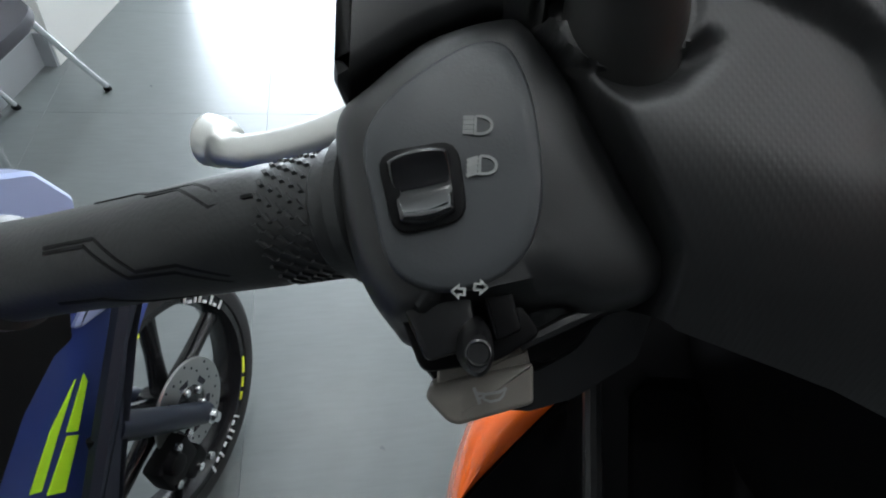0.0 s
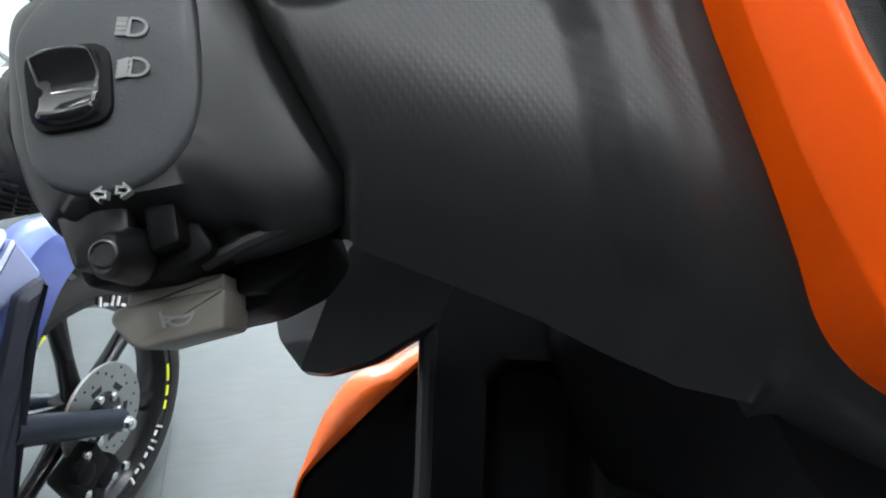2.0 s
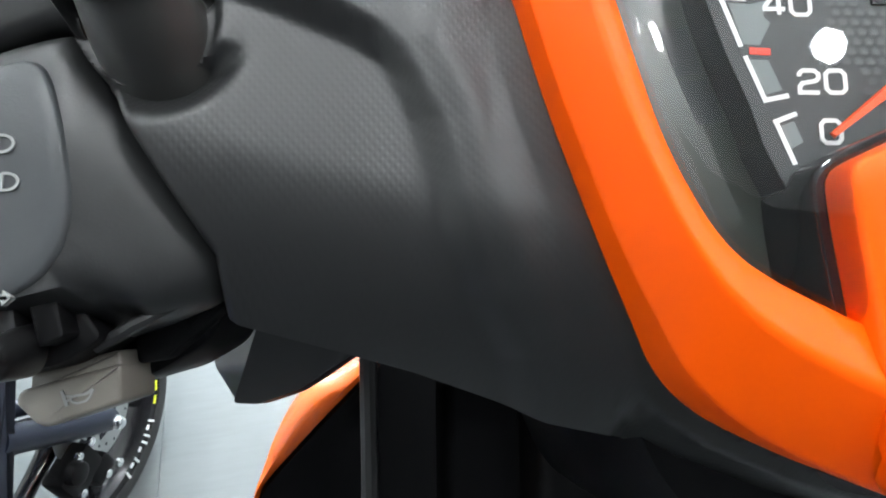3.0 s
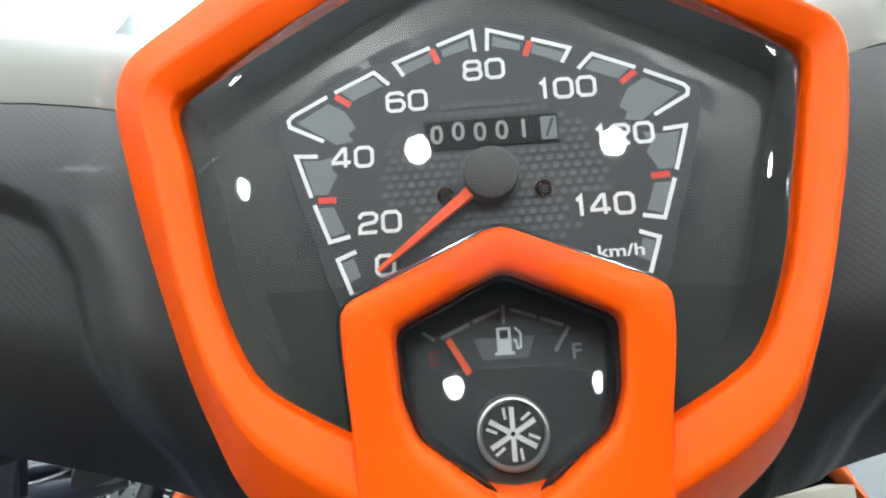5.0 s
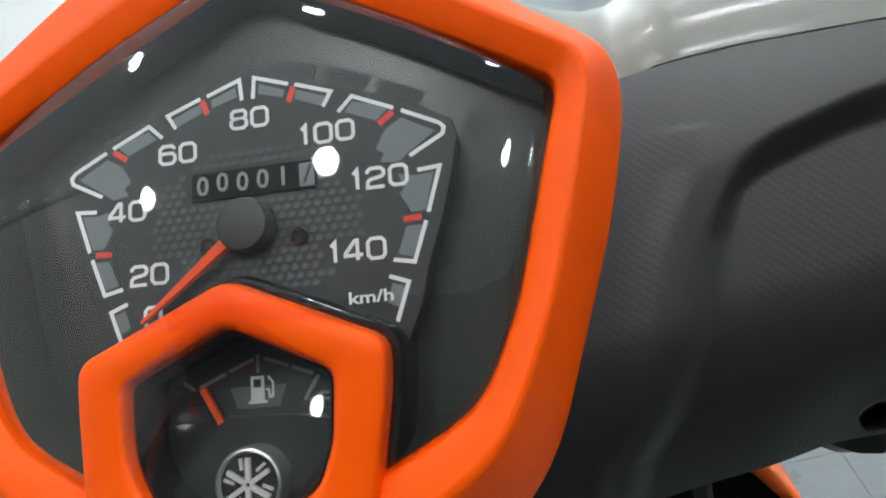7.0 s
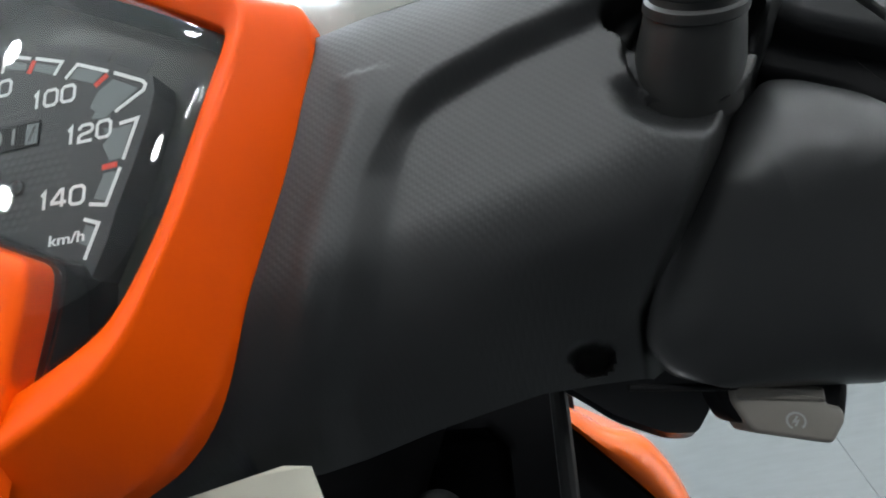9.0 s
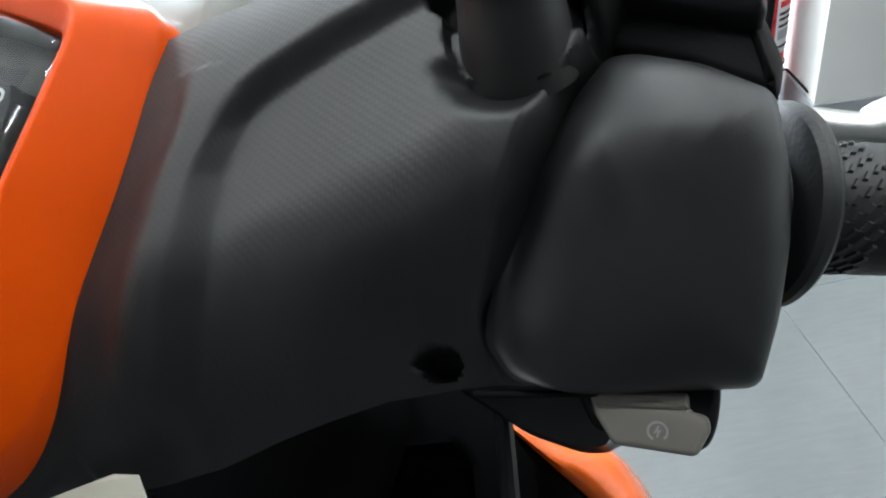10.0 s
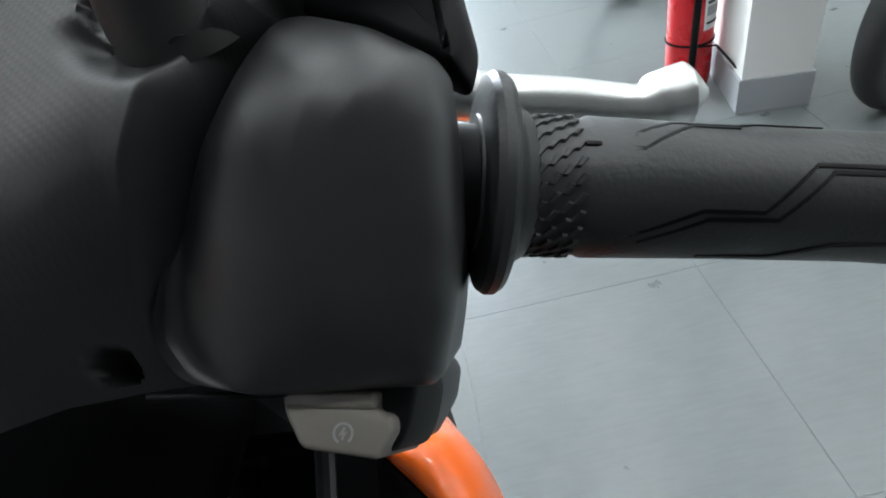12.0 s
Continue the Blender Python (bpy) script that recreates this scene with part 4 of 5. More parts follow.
starter = part("starter_button", slab(STA, -82, -58.4, 1.2), KEYGREY, right, "warm grey starter button with a white symbol", smooth=45)
part("button_lip", slab(rounded([(177.2, -94.8), (197.2, -97.4), (197, -100.8), (177.6, -98.4)], 0.8), -70, -57.4, 0.8), KEYGREY, starter, smooth=45)
sx0, ss0 = 189.7, -104.6
part("starter_sign", join(stroke([(sx0 + 2.0 * math.cos(a), ss0 + 1.9 * math.sin(a)) for a in np.linspace(radians(-60), radians(235), 22)], 0.5, -59, -58.3), stroke([(sx0 + 0.5, ss0 + 1.1), (sx0 - 0.5, ss0 - 0.1), (sx0 + 0.4, ss0), (sx0 - 0.4, ss0 - 1.2)], 0.45, -59, -58.3)), MARK, starter, smooth=0)

# lever brackets above the housings
OFF[:] = (-0.5, 3.0, 9.0)
part("left_lever_bracket", slab(rounded([(-228, 22), (-223.5, -20), (-223, -40), (-205, -27), (-189, -20), (-181, -23), (-170, -8), (-176, 22)], 4), -75, -24, 4), SHELL, scooter, "black left lever bracket", smooth=45)
OFF[:] = (3.0, -1.0, 6.0)
part("right_lever_bracket", slab(rounded([(190, -12), (198, -22.5), (212, -30), (228, -43), (231, -34), (229, -15), (226, 20), (190, 22)], 3), -52, -38, 3), BLACK, scooter, "black right lever bracket", smooth=45)
part("bracket_cap", slab(rounded([(196, -8), (206, -16), (228.5, -28), (229.5, -14), (224, 20), (194, 22)], 4), -48, -29, 4), SHELL, scooter, smooth=45)

OFF[:] = (0.0, 0.0, 0.0)

# grips


def grip(name, p0, p1, r, mirror, label):
    a, b = D(*p0), D(*p1)
    ax = (b - a).normalized()
    L = (b - a).length
    prof = [(0, r * 0.98), (0.004, r * 1.06), (0.006, r * 1.06), (0.007, r), (0.024, r * 0.99), (0.025, r * 1.03), (L * 0.5, r * 1.0), (L * 0.8, r * 1.0), (L * 0.93, r * 1.04), (L * 0.95, r * 1.2), (L * 0.985, r * 1.2), (L, r * 1.08)]
    g = part(name, lathe(a, ax, prof, 48), RUBBER, scooter, label, smooth=40)
    up = (HN - ax * HN.dot(ax)).normalized()
    side = ax.cross(up) * mirror

    def on(along, turn, lift):
        return a + ax * along + (r + lift) * (math.cos(turn) * up + math.sin(turn) * side)
    bm = bmesh.new()
    for i in range(5):
        for k in range(26):
            u, t = 0.0090 + 0.0028 * i, 2 * math.pi * (k + 0.5 * (i % 2)) / 26
            d, w = 0.0017, 0.075
            q = [(u - d, t - w * 1.1), (u - d * 0.2, t - w * 1.3), (u + d, t + w * 0.9), (u + d * 0.2, t + w * 1.2)]
            lo = [bm.verts.new(on(x, y, -0.0003)) for x, y in q]
            hi = [bm.verts.new(on(x * 0.7 + u * 0.3, y * 0.7 + t * 0.3, 0.0006)) for x, y in q]
            bm.faces.new(hi)
            for m in range(4):
                bm.faces.new((lo[m], lo[(m + 1) % 4], hi[(m + 1) % 4], hi[m]))
    part("grip_tread", bm, RUBBER, g, "knurled tread band", smooth=0)
    # engraved zigzag grooves, drawn as low black strips that carry their shade
    for chain in (((0.0215, 0.28), (0.0278, 0.28), (0.043, 0.87), (0.058, 0.87), (0.064, 1.05), (0.080, 1.05)), ((0.0295, 0.22), (0.034, 0.22), (0.047, 0.78), (0.058, 0.78)),
                  ((0.032, -1.0), (0.0465, -0.6), (0.060, -0.6), (0.0715, 0.08), (0.090, 0.08)), ((0.034, -1.12), (0.048, -0.72), (0.0635, -0.70), (0.075, -0.02), (0.090, -0.02)),
                  ((0.055, 1.55), (0.068, 1.9), (0.09, 1.9)), ((0.05, -1.5), (0.066, -1.45), (0.078, -1.1), (0.094, -1.05))):
        rings = []
        fine = [(u0 + (u1 - u0) * f, t0 + (t1 - t0) * f) for (u0, t0), (u1, t1) in zip(chain, chain[1:]) for f in np.linspace(0, 1, 6, endpoint=False)] + [chain[-1]]
        for u, t in fine:
            rings.append([on(u, t - 0.045, -0.0006), on(u, t - 0.030, 0.00035), on(u, t + 0.030, 0.00035), on(u, t + 0.045, -0.0006)])
        part("grip_groove_line", loft(rings), BLACK, g, smooth=0)
    end = part("bar_end", lathe(a + ax * L * 1.0, ax, [(0, r * 0.9), (0.004, r * 1.0), (0.012, r * 0.95), (0.016, r * 0.6)], 24), ALLOY, g, "silver bar end")
    return g, a, ax


grip("left_grip", (-216.5, -59.1, -34), (-338, -75, -82), 0.0150, 1, "black rubber left handlebar grip")
_, ra, rax = grip("right_grip", (226, -56.6, -60), (333, -69.2, -103), 0.0155, -1, "black rubber throttle grip")
part("throttle_collar", lathe(ra + rax * 0.0005, rax, [(0, 0.012), (0.0004, 0.0212), (0.0012, 0.0236), (0.0026, 0.0246), (0.0044, 0.0246), (0.0058, 0.0236), (0.0066, 0.0216), (0.0075, 0.0190), (0.009, 0.0172), (0.0105, 0.0164), (0.0115, 0.0152)], 56), RUBBER, scooter, "round black collar of the throttle grip")
part("throttle_tube", lathe(ra - rax * 0.03, rax, [(0, 0.0132), (0.03, 0.0132)], 28), BLACK, scooter)
la = D(-214, -58.8, -32.6)
part("left_collar", lathe(la, Vector(D(-338, -75, -82)) - Vector(D(-222, -59.8, -36.5)), [(0, 0.0165), (0.001, 0.0178), (0.004, 0.0178), (0.005, 0.0160)], 40), RUBBER, scooter)

# brake levers


def lever(name, path, radii, label):
    pts = [tuple(p) for p in curve(path, 6)]
    rr = [float(np.interp(i / (len(pts) - 1), np.linspace(0, 1, len(radii)), radii)) for i in range(len(pts))]
    return part(name, tube([D(*p) for p in pts], rr, 18), ALLOY, scooter, label, smooth=60)


lever("left_brake_lever", [(-215, -17, -78), (-239, -23.5, -90), (-261, -26, -100), (-276, -25, -106), (-282, -22, -108.5), (-289, -19.5, -111), (-295.5, -20, -113)], [0.0084, 0.0078, 0.0070, 0.0062, 0.0090, 0.0098, 0.0020], "polished aluminium brake lever with a ball end")
lever("right_brake_lever", [(206, -12, -84), (226, -17.5, -94), (249, -21.5, -100), (268, -25, -106), (275, -24.5, -108), (283, -23, -110.5), (289.5, -23.5, -112)], [0.0082, 0.0076, 0.0068, 0.0060, 0.0086, 0.0094, 0.0020], "polished aluminium brake lever with a ball end")

# mirror stems in rubber boots


def boot(x, s, h, lean, name):
    ax = DASH.to_3x3() @ Vector((lean, 0.57, 0.82))
    b = part(name, lathe(D(x, s, h), ax, [(-0.012, 0.0126), (-0.001, 0.0118), (0.0085, 0.0104), (0.0090, 0.0109), (0.0110, 0.0107), (0.0116, 0.0099), (0.0130, 0.0097), (0.0136, 0.0103), (0.0156, 0.0101), (0.0166, 0.0090), (0.0180, 0.0084)], 40), BOOT, scooter, "black rubber boot of the mirror stem")
    part("stem_nut", lathe(D(x, s, h), ax, [(0.0175, 0.0074), (0.0185, 0.0090), (0.0210, 0.0099), (0.0255, 0.0099), (0.0290, 0.0090), (0.0310, 0.0070)], 32), GLOSSBLACK, b, "gloss black lock nut")
    part("mirror_stem", lathe(D(x, s, h), ax, [(0.0305, 0.0050), (0.042, 0.0050), (0.043, 0.0046), (0.14, 0.0046)], 20), CHROME, b, "polished mirror stem")
    return b


boot(*BOOTS[0], -0.1, "left_mirror_boot")
boot(*BOOTS[1], 0.1, "right_mirror_boot")

# lower covers below the handlebar
for sx in (-1, 1):
    OFF[:] = (-5.0, -4.5, 15.0) if sx < 0 else (7.0, -4.5, 24.0)
    base = [(163, -40), (188, -80), (184, -97), (173, -109.5), (164, -110), (148, -105), (126, -90), (112, -50)]
    if sx > 0:
        base = [(166, -50), (186, -84), (183, -95), (173, -108), (164, -107.5), (148, -100.5), (126, -84), (112, -50)]
    poly = [(sx * x, s) for x, s in base]
    r0 = rounded(poly, 3.0)
    c = (sx * 150, -85)
    crown = [(146, -44), (161, -70), (168, -95), (171.8, -107.6), (163, -108.2), (148, -103.2), (126, -89), (112, -50)]
    if sx > 0:
        crown = [(p[0] * 0.98 + 3, p[1] + 2.5) for p in base]
    top = rounded([(sx * x, s) for x, s in crown], 2.0)
    rings = [[D(p[0], p[1], -190) for p in r0], [D(p[0], p[1], -137 - 0.2 * (abs(p[0]) - 150)) for p in r0], [D(p[0], p[1], -134 - 0.2 * (abs(p[0]) - 150)) for p in inset(r0, 0.8)], [D(p[0], p[1], -124.5) for p in top]]
    part("lower_cover", loft(rings), LOWER, scooter, "black plastic cover below the handlebar", smooth=25)

OFF[:] = (0.0, 0.0, 0.0)

# leg shield: orange edges, black inside, ribs and pocket
for sx in (-1, 1):
    outer = curve([(131, -96), (138, -100.5), (150, -108.5), (168.5, -115.5), (181, -133.5), (187.5, -152), (191, -167), (193, -190), (194, -240), (190, -330)], 4)
    inner = curve([(130, -103.5), (136, -109.5), (146, -119.5), (159.5, -133), (174, -148.5), (183.5, -159), (188.5, -168), (190, -191), (190.5, -240), (186, -330)], 4)
    inner = [(p[0], p[1] + (1.5 if sx > 0 else 0.0)) for p in inner]
    rings = []
    for o, i in zip(outer, inner):
        m = (Vector(o) + Vector(i)) / 2
        rings.append([D(sx * i[0], i[1], -199), D(sx * i[0], i[1], -192), D(sx * (m[0] * 0.5 + i[0] * 0.5), m[1] * 0.5 + i[1] * 0.5, -189.5), D(sx * m[0], m[1], -191), D(sx * (o[0] * 0.7 + m[0] * 0.3), o[1] * 0.7 + m[1] * 0.3, -200), D(sx * (o[0] + 1), o[1] - 0.5, -216), D(sx * (o[0] + 2.5), o[1] - 1.0, -238), D(sx * (o[0] - 26), o[1] + 14, -300), D(sx * (o[0] - 85), o[1] + 34, -390)])
    part("leg_shield_edge", loft(rings, closed=False, cap0=False, cap1=False), LITORANGE, scooter, "glossy orange edge of the leg shield, lightened for reflected light", smooth=60)
    rings = []
    for i in inner:
        x1 = 134.0
        rings.append([D(sx * i[0], i[1], -198), D(sx * (i[0] - 1.5), i[1] - 1.5, -194), D(sx * (i[0] * 0.75 + x1 * 0.25), i[1] - 2 - 4, -199), D(sx * (i[0] * 0.4 + x1 * 0.6), i[1] - 8, -210), D(sx * x1, i[1] - 10, -216)])
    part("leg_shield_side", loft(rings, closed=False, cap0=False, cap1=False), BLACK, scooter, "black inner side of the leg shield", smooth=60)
    part("leg_shield_rib", tube([D(sx * 133, -70, -168), D(sx * 133, -100, -166), D(sx * 132, -150, -167), D(sx * 132, -240, -178), D(sx * 130, -330, -195)], [0.0036, 0.0042, 0.0042, 0.0042, 0.0036], 10), SHELL, scooter)


def shield_centre():
    nx, ns = 60, 60
    bm = bmesh.new()
    rows = []
    for j in range(ns + 1):
        row = []
        for i in range(nx + 1):
            x, s = -137 + 274 * i / nx, -40 - 300 * j / ns
            h = -222 + 16 * math.exp(-(x / 30) ** 2) - 0.02 * max(0, -s - 100)
            for cx, w in ((-72, 26), (72, 26)):
                qx, qs = max(0.0, abs(x - cx) - w + 16), max(0.0, s + 124)
                inside = smooth01((18 - math.hypot(qx, qs)) / 6) * smooth01((s + 260) / 10)
                h -= 30 * inside
            row.append(bm.verts.new(D(x, s, h)))
        rows.append(row)
    for a, b in zip(rows, rows[1:]):
        for i in range(nx):
            bm.faces.new((a[i], a[i + 1], b[i + 1], b[i]))
    return bm


# inner shield and column cover: shade under the handlebar is in their black
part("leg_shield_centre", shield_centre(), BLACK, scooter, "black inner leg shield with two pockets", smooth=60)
SKIRT_RING = [(-80, -60), (80, -60), (77, -86), (66, -108), (52, -138), (40, -152), (-40, -152), (-52, -138), (-66, -108), (-77, -86)]
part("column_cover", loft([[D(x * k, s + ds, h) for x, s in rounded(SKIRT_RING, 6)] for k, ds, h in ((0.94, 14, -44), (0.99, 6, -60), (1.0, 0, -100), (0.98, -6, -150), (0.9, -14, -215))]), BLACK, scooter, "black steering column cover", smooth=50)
key = part("ignition_lock", lathe(D(62, -150, -205), HN, [(0, 0.017), (0.012, 0.016), (0.015, 0.014), (0.013, 0.009)], 28), SHELL, scooter, "round black ignition lock")


part("control_cable", tube([D(*p) for p in curve([(158, -95.2, -40), (168, -96, -44), (188, -97, -52), (205, -92, -66)], 6)], 0.0009, 10), BLACK, scooter, "black control cable")

# fork, front wheel and step board, on which it stands
H = Matrix.Translation((0, 0, 1.0)) @ Matrix.Rotation(-LEANS, 4, "Y")


def wheel_parts(thing, centre, axle, r, width, disc_side=0, rim_mat=RIM):
    ax = Vector(axle).normalized()
    prof = [(-width, r - width * 1.25), (-width * 1.05, r - width * 0.7), (-width * 0.8, r - width * 0.25), (-width * 0.35, r - 0.002), (0, r), (width * 0.35, r - 0.002), (width * 0.8, r - width * 0.25), (width * 1.05, r - width * 0.7), (width, r - width * 1.25)]
    rings = [ring_points(Vector(centre) + ax * a, ax, q, 72) for a, q in prof]
    rings.append(rings[0])
    tyre = part("tyre", loft(rings, cap0=False, cap1=False), TYRE, thing, "black road tyre", smooth=50)
    rin = r - width * 1.25
    rp = [(-width * 0.92, rin + 0.004), (-width * 0.92, rin - 0.012), (-width * 0.55, rin - 0.016), (0, rin - 0.022), (width * 0.55, rin - 0.016), (width * 0.92, rin - 0.012), (width * 0.92, rin + 0.004)]
    rings = [ring_points(Vector(centre) + ax * a, ax, q, 72) for a, q in rp]
    rings.append(rings[0])
    rim = part("rim", loft(rings, cap0=False, cap1=False), rim_mat, thing, "gloss black cast rim", smooth=50)
    part("hub", lathe(Vector(centre) - ax * width * 1.1, ax, [(0, 0.02), (width * 0.3, 0.026), (width * 1.9, 0.026), (width * 2.2, 0.02)], 24), rim_mat, rim)
    ring = ring_points(centre, ax, rin - 0.016, 30, 0.4)
    for k in range(6):
        out, tang = ring[k * 5], (ring[(k * 5 + 1) % 30] - ring[k * 5 - 1]).normalized()
        inn = Vector(centre) + (out - Vector(centre)).normalized() * 0.02
        sec = []
        for p, w, d in ((inn, 0.013, 0.016), (inn.lerp(out, 0.5), 0.010, 0.013), (inn.lerp(out, 0.9), 0.013, 0.012), (out, 0.019, 0.012)):
            sec.append([p + tang * w * math.cos(a) + ax * d * math.sin(a) for a in np.linspace(0, 2 * math.pi, 10, endpoint=False)])
        part("spoke", loft(sec), rim_mat, rim, smooth=50)
    return tyre, rim


fc = H @ Vector((-0.055, 0.27, -0.775))
fc.z = 0.205
wheel_parts(scooter, fc, H.to_3x3() @ Vector((1, 0, 0)), 0.205, 0.035)
for sx in (-1, 1):
    part("fork_leg", tube([fc + Vector((sx * 0.065, -0.01, 0)), H @ Vector((sx * 0.06, 0.20, -0.45)), H @ Vector((sx * 0.05, 0.16, -0.30))], 0.014, 14), BLACK, scooter)
part("step_board", box(H @ Vector((0, -0.16, -0.72)), (0.30, 0.42, 0.05), H.to_3x3(), 0.012), BLACK, scooter, "black step board")
part("leg_shield_lower", loft([[H @ Vector((x, y, z)) for x in (-0.10, 0.10) for y in ((0.10, 0.16) if x < 0 else (0.16, 0.10))] for y0, z in ((0, -0.50), (0, -0.72))]), BLACK, scooter)
part("side_stand", tube([H @ Vector((-0.12, -0.25, -0.70)), Vector((-0.27, -0.28, 0.012)), Vector((-0.30, -0.28, 0.008))], 0.009, 10), STEEL, scooter, "steel side stand")

# paper tag on the cover's lower edge
tag = empty("paper_tag", D(70, -108, -28), "cream paper tag with dark writing under the meter", "tag")
TAGP = ((49, -112, -21.5), (67, -108, -21.0), (76, -106, -21.0), (83.2, -106.6, -21.1), (88, -129, -29), (51, -135, -31))
part("sheet", loft([[D(x, s, h) for x, s, h in TAGP], [D(x, s, h + 0.4) for x, s, h in TAGP]]), PAPER, tag, smooth=0)
for pts, h in (([(73.5, -111), (79.5, -109.4)], -22.4), ([(62, -115.6), (71, -112.6)], -24.0), ([(72, -117), (81, -114.5)], -24.8)):
    part("pen_stroke", stroke(pts, 0.7, h - 1.6, h), INK, tag, smooth=0)
# ---- the blue scooter beside it ----
BC = Vector((-0.5178, 0.2689, 0.2031))
BN, BF, BU = Vector((0.9607, -0.1931, 0.1995)), Vector((0.1971, 0.9804, 0.0)), Vector((-0.1957, 0.0393, 0.9799))


def Q(f, u, o):
    return BC + (BF * f + BU * u + BN * o) * 0.00105


blue = empty("blue_scooter", (BC.x, BC.y, 0.0), "metallic blue scooter with lime stripes and a black alloy wheel", "scooter")
tyre, rim = wheel_parts(blue, Q(0, 0, -2), BN, 0.200, 0.0284)
# tread blocks across the top of the tyre
bm = bmesh.new()
for k in range(54):
    a = 2 * math.pi * k / 54
    for sgn in (-1, 1):
        pts = []
        for o, da in ((2 * sgn, 0.0), (2 * sgn, 0.05), (19 * sgn, 0.075), (19 * sgn, 0.025)):
            rr = 191.2 - (0.9 if abs(o) < 5 else 6.2)
            pts.append((o, a + da, rr))
        lo = [bm.verts.new(Q((rr - 2) * math.cos(t), (rr - 2) * math.sin(t), o - 2)) for o, t, rr in pts]
        hi = [bm.verts.new(Q((rr + 1.6) * math.cos(t), (rr + 1.6) * math.sin(t), o - 2)) for o, t, rr in pts]
        bm.faces.new(hi)
        for m in range(4):
            bm.faces.new((lo[m], lo[(m + 1) % 4], hi[(m + 1) % 4], hi[m]))
part("tread_blocks", bm, TREAD, tyre, smooth=0, kind="stuff")


def rim_bar(a, w, r0=138, r1=157):
    ts = np.linspace(a - w / 2, a + w / 2, 4)
    part("sidewall_bar", loft([[Q(q * math.cos(t), q * math.sin(t), o) for q, o in ((r0, 24.5), (r1, 24.5), (r1, 26.6), (r0, 26.6))] for t in ts]), LABELW, tyre, "white mark on the tyre's flank", smooth=0)


for start in (radians(52), radians(296)):
    for off, w in ((0.0, 0.022), (-0.07, 0.05), (-0.15, 0.022), (-0.22, 0.022), (-0.30, 0.05), (-0.40, 0.022), (-0.47, 0.05), (-0.56, 0.022)):
        rim_bar(start + off, w, 142, 155 if w < 0.03 else 146)
for a0, a1 in ((-27, -37), (-40, -46), (-49, -54), (104, 96), (93, 86)):
    ts = np.linspace(radians(a0), radians(a1), 6)
    part("sidewall_stripe", loft([[Q(q * math.cos(t), q * math.sin(t), o) for q, o in ((145, 25), (149.5, 25), (149.5, 26.4), (145, 26.4))] for t in ts]), YELLOW, tyre, "yellow rim stripe", smooth=0)
# brake disc with holes drawn as real dark pins, caliper, axle, fork
disc = part("brake_disc", loft([[Q(4 + q * math.cos(t), 0 + q * math.sin(t), o) for t in np.linspace(0, 2 * math.pi, 60, endpoint=False)] for q, o in ((30, 33), (66, 33), (67, 34), (67, 36), (66, 37), (30, 37), (30, 33))], cap0=False, cap1=False), DISC, blue, "drilled steel brake disc", smooth=30)
for k in range(27):
    t, q = 2 * math.pi * k / 27, (48, 54, 61)[k % 3]
    part("disc_hole", lathe(Q(4 + q * math.cos(t), q * math.sin(t), 36.6), BN, [(0, 0.0021), (0.0007, 0.0021)], 8), INK, disc, smooth=0)
for k in range(6):
    t = 2 * math.pi * k / 6 + 0.3
    part("disc_slot", loft([[Q(4 + q * math.cos(t + d), q * math.sin(t + d), o) for q, d in ((33, -0.2), (41, -0.24), (42, 0.2), (34, 0.25))] for o in (36.5, 37.5)]), INK, disc, smooth=0)
    part("disc_bolt", lathe(Q(4 + 24 * math.cos(t), 24 * math.sin(t), 36), BN, [(0, 0.0062), (0.004, 0.0062), (0.0055, 0.004)], 12), CHROME, disc)
part("disc_carrier", lathe(Q(4, 0, 30), BN, [(0, 0.031), (0.006, 0.031), (0.008, 0.026)], 24), RIM, disc)
slider = part("fork_slider", tube([Q(4, -8, 56), Q(-40, 52, 58), Q(-100, 138, 62)], [0.0155, 0.017, 0.018], 20), FORKBLUE, blue, "dark blue fork slider")
part("axle_bolt", lathe(Q(0, -6, 66), BN, [(0, 0.011), (0.006, 0.011), (0.0065, 0.008), (0.013, 0.008), (0.014, 0.005)], 6), CHROME, slider)
part("fork_slider", tube([Q(4, -8, -56), Q(-100, 138, -56)], 0.017, 16), FORKBLUE, blue)
cal = part("brake_caliper", join(box(Q(-66, -14, 44), (0.062, 0.034, 0.050), Matrix((BF, BN, BU)).transposed(), 0.008), box(Q(-48, -44, 46), (0.04, 0.03, 0.032), Matrix((BF, BN, BU)).transposed(), 0.006), lathe(Q(-74, 4, 58), BN, [(0, 0.016), (0.012, 0.015), (0.014, 0.011)], 20)), BLACK, blue, "black brake caliper")
for f, u in ((-50, -52), (-36, 10), (-86, -28), (-58, 14), (-30, -62)):
    part("caliper_bolt", lathe(Q(f, u, 60), BN, [(0, 0.006), (0.005, 0.006), (0.0065, 0.0035)], 10), CHROME, cal)
part("brake_hose", tube([tuple(p) for p in curve([Q(-84, -40, 56), Q(-120, -70, 58), Q(-150, -50, 60), Q(-160, 40, 62), Q(-120, 150, 60)], 6)], 0.0055, 10), BLACK, blue, "black brake hose")
# front fender over the wheel; its top is coloured paler for the daylight there
rings = []
for f, u, w, dr in curve([(186, 166, 12, 5), (170, 190, 28, 12), (122, 231, 42, 20), (74, 254, 48, 25), (20, 246, 50, 28), (-40, 214, 50, 28), (-90, 168, 48, 26)], 4):
    nrm = np.array((f * 0.35, u)) / np.hypot(f * 0.35, u)
    ring = []
    for a in np.linspace(-1, 1, 11):
        drop = dr * abs(a) ** 2.2 * 2.2
        ring.append(Q(f - nrm[0] * drop, u - nrm[1] * drop, -2 + w * a))
    rings.append(ring)
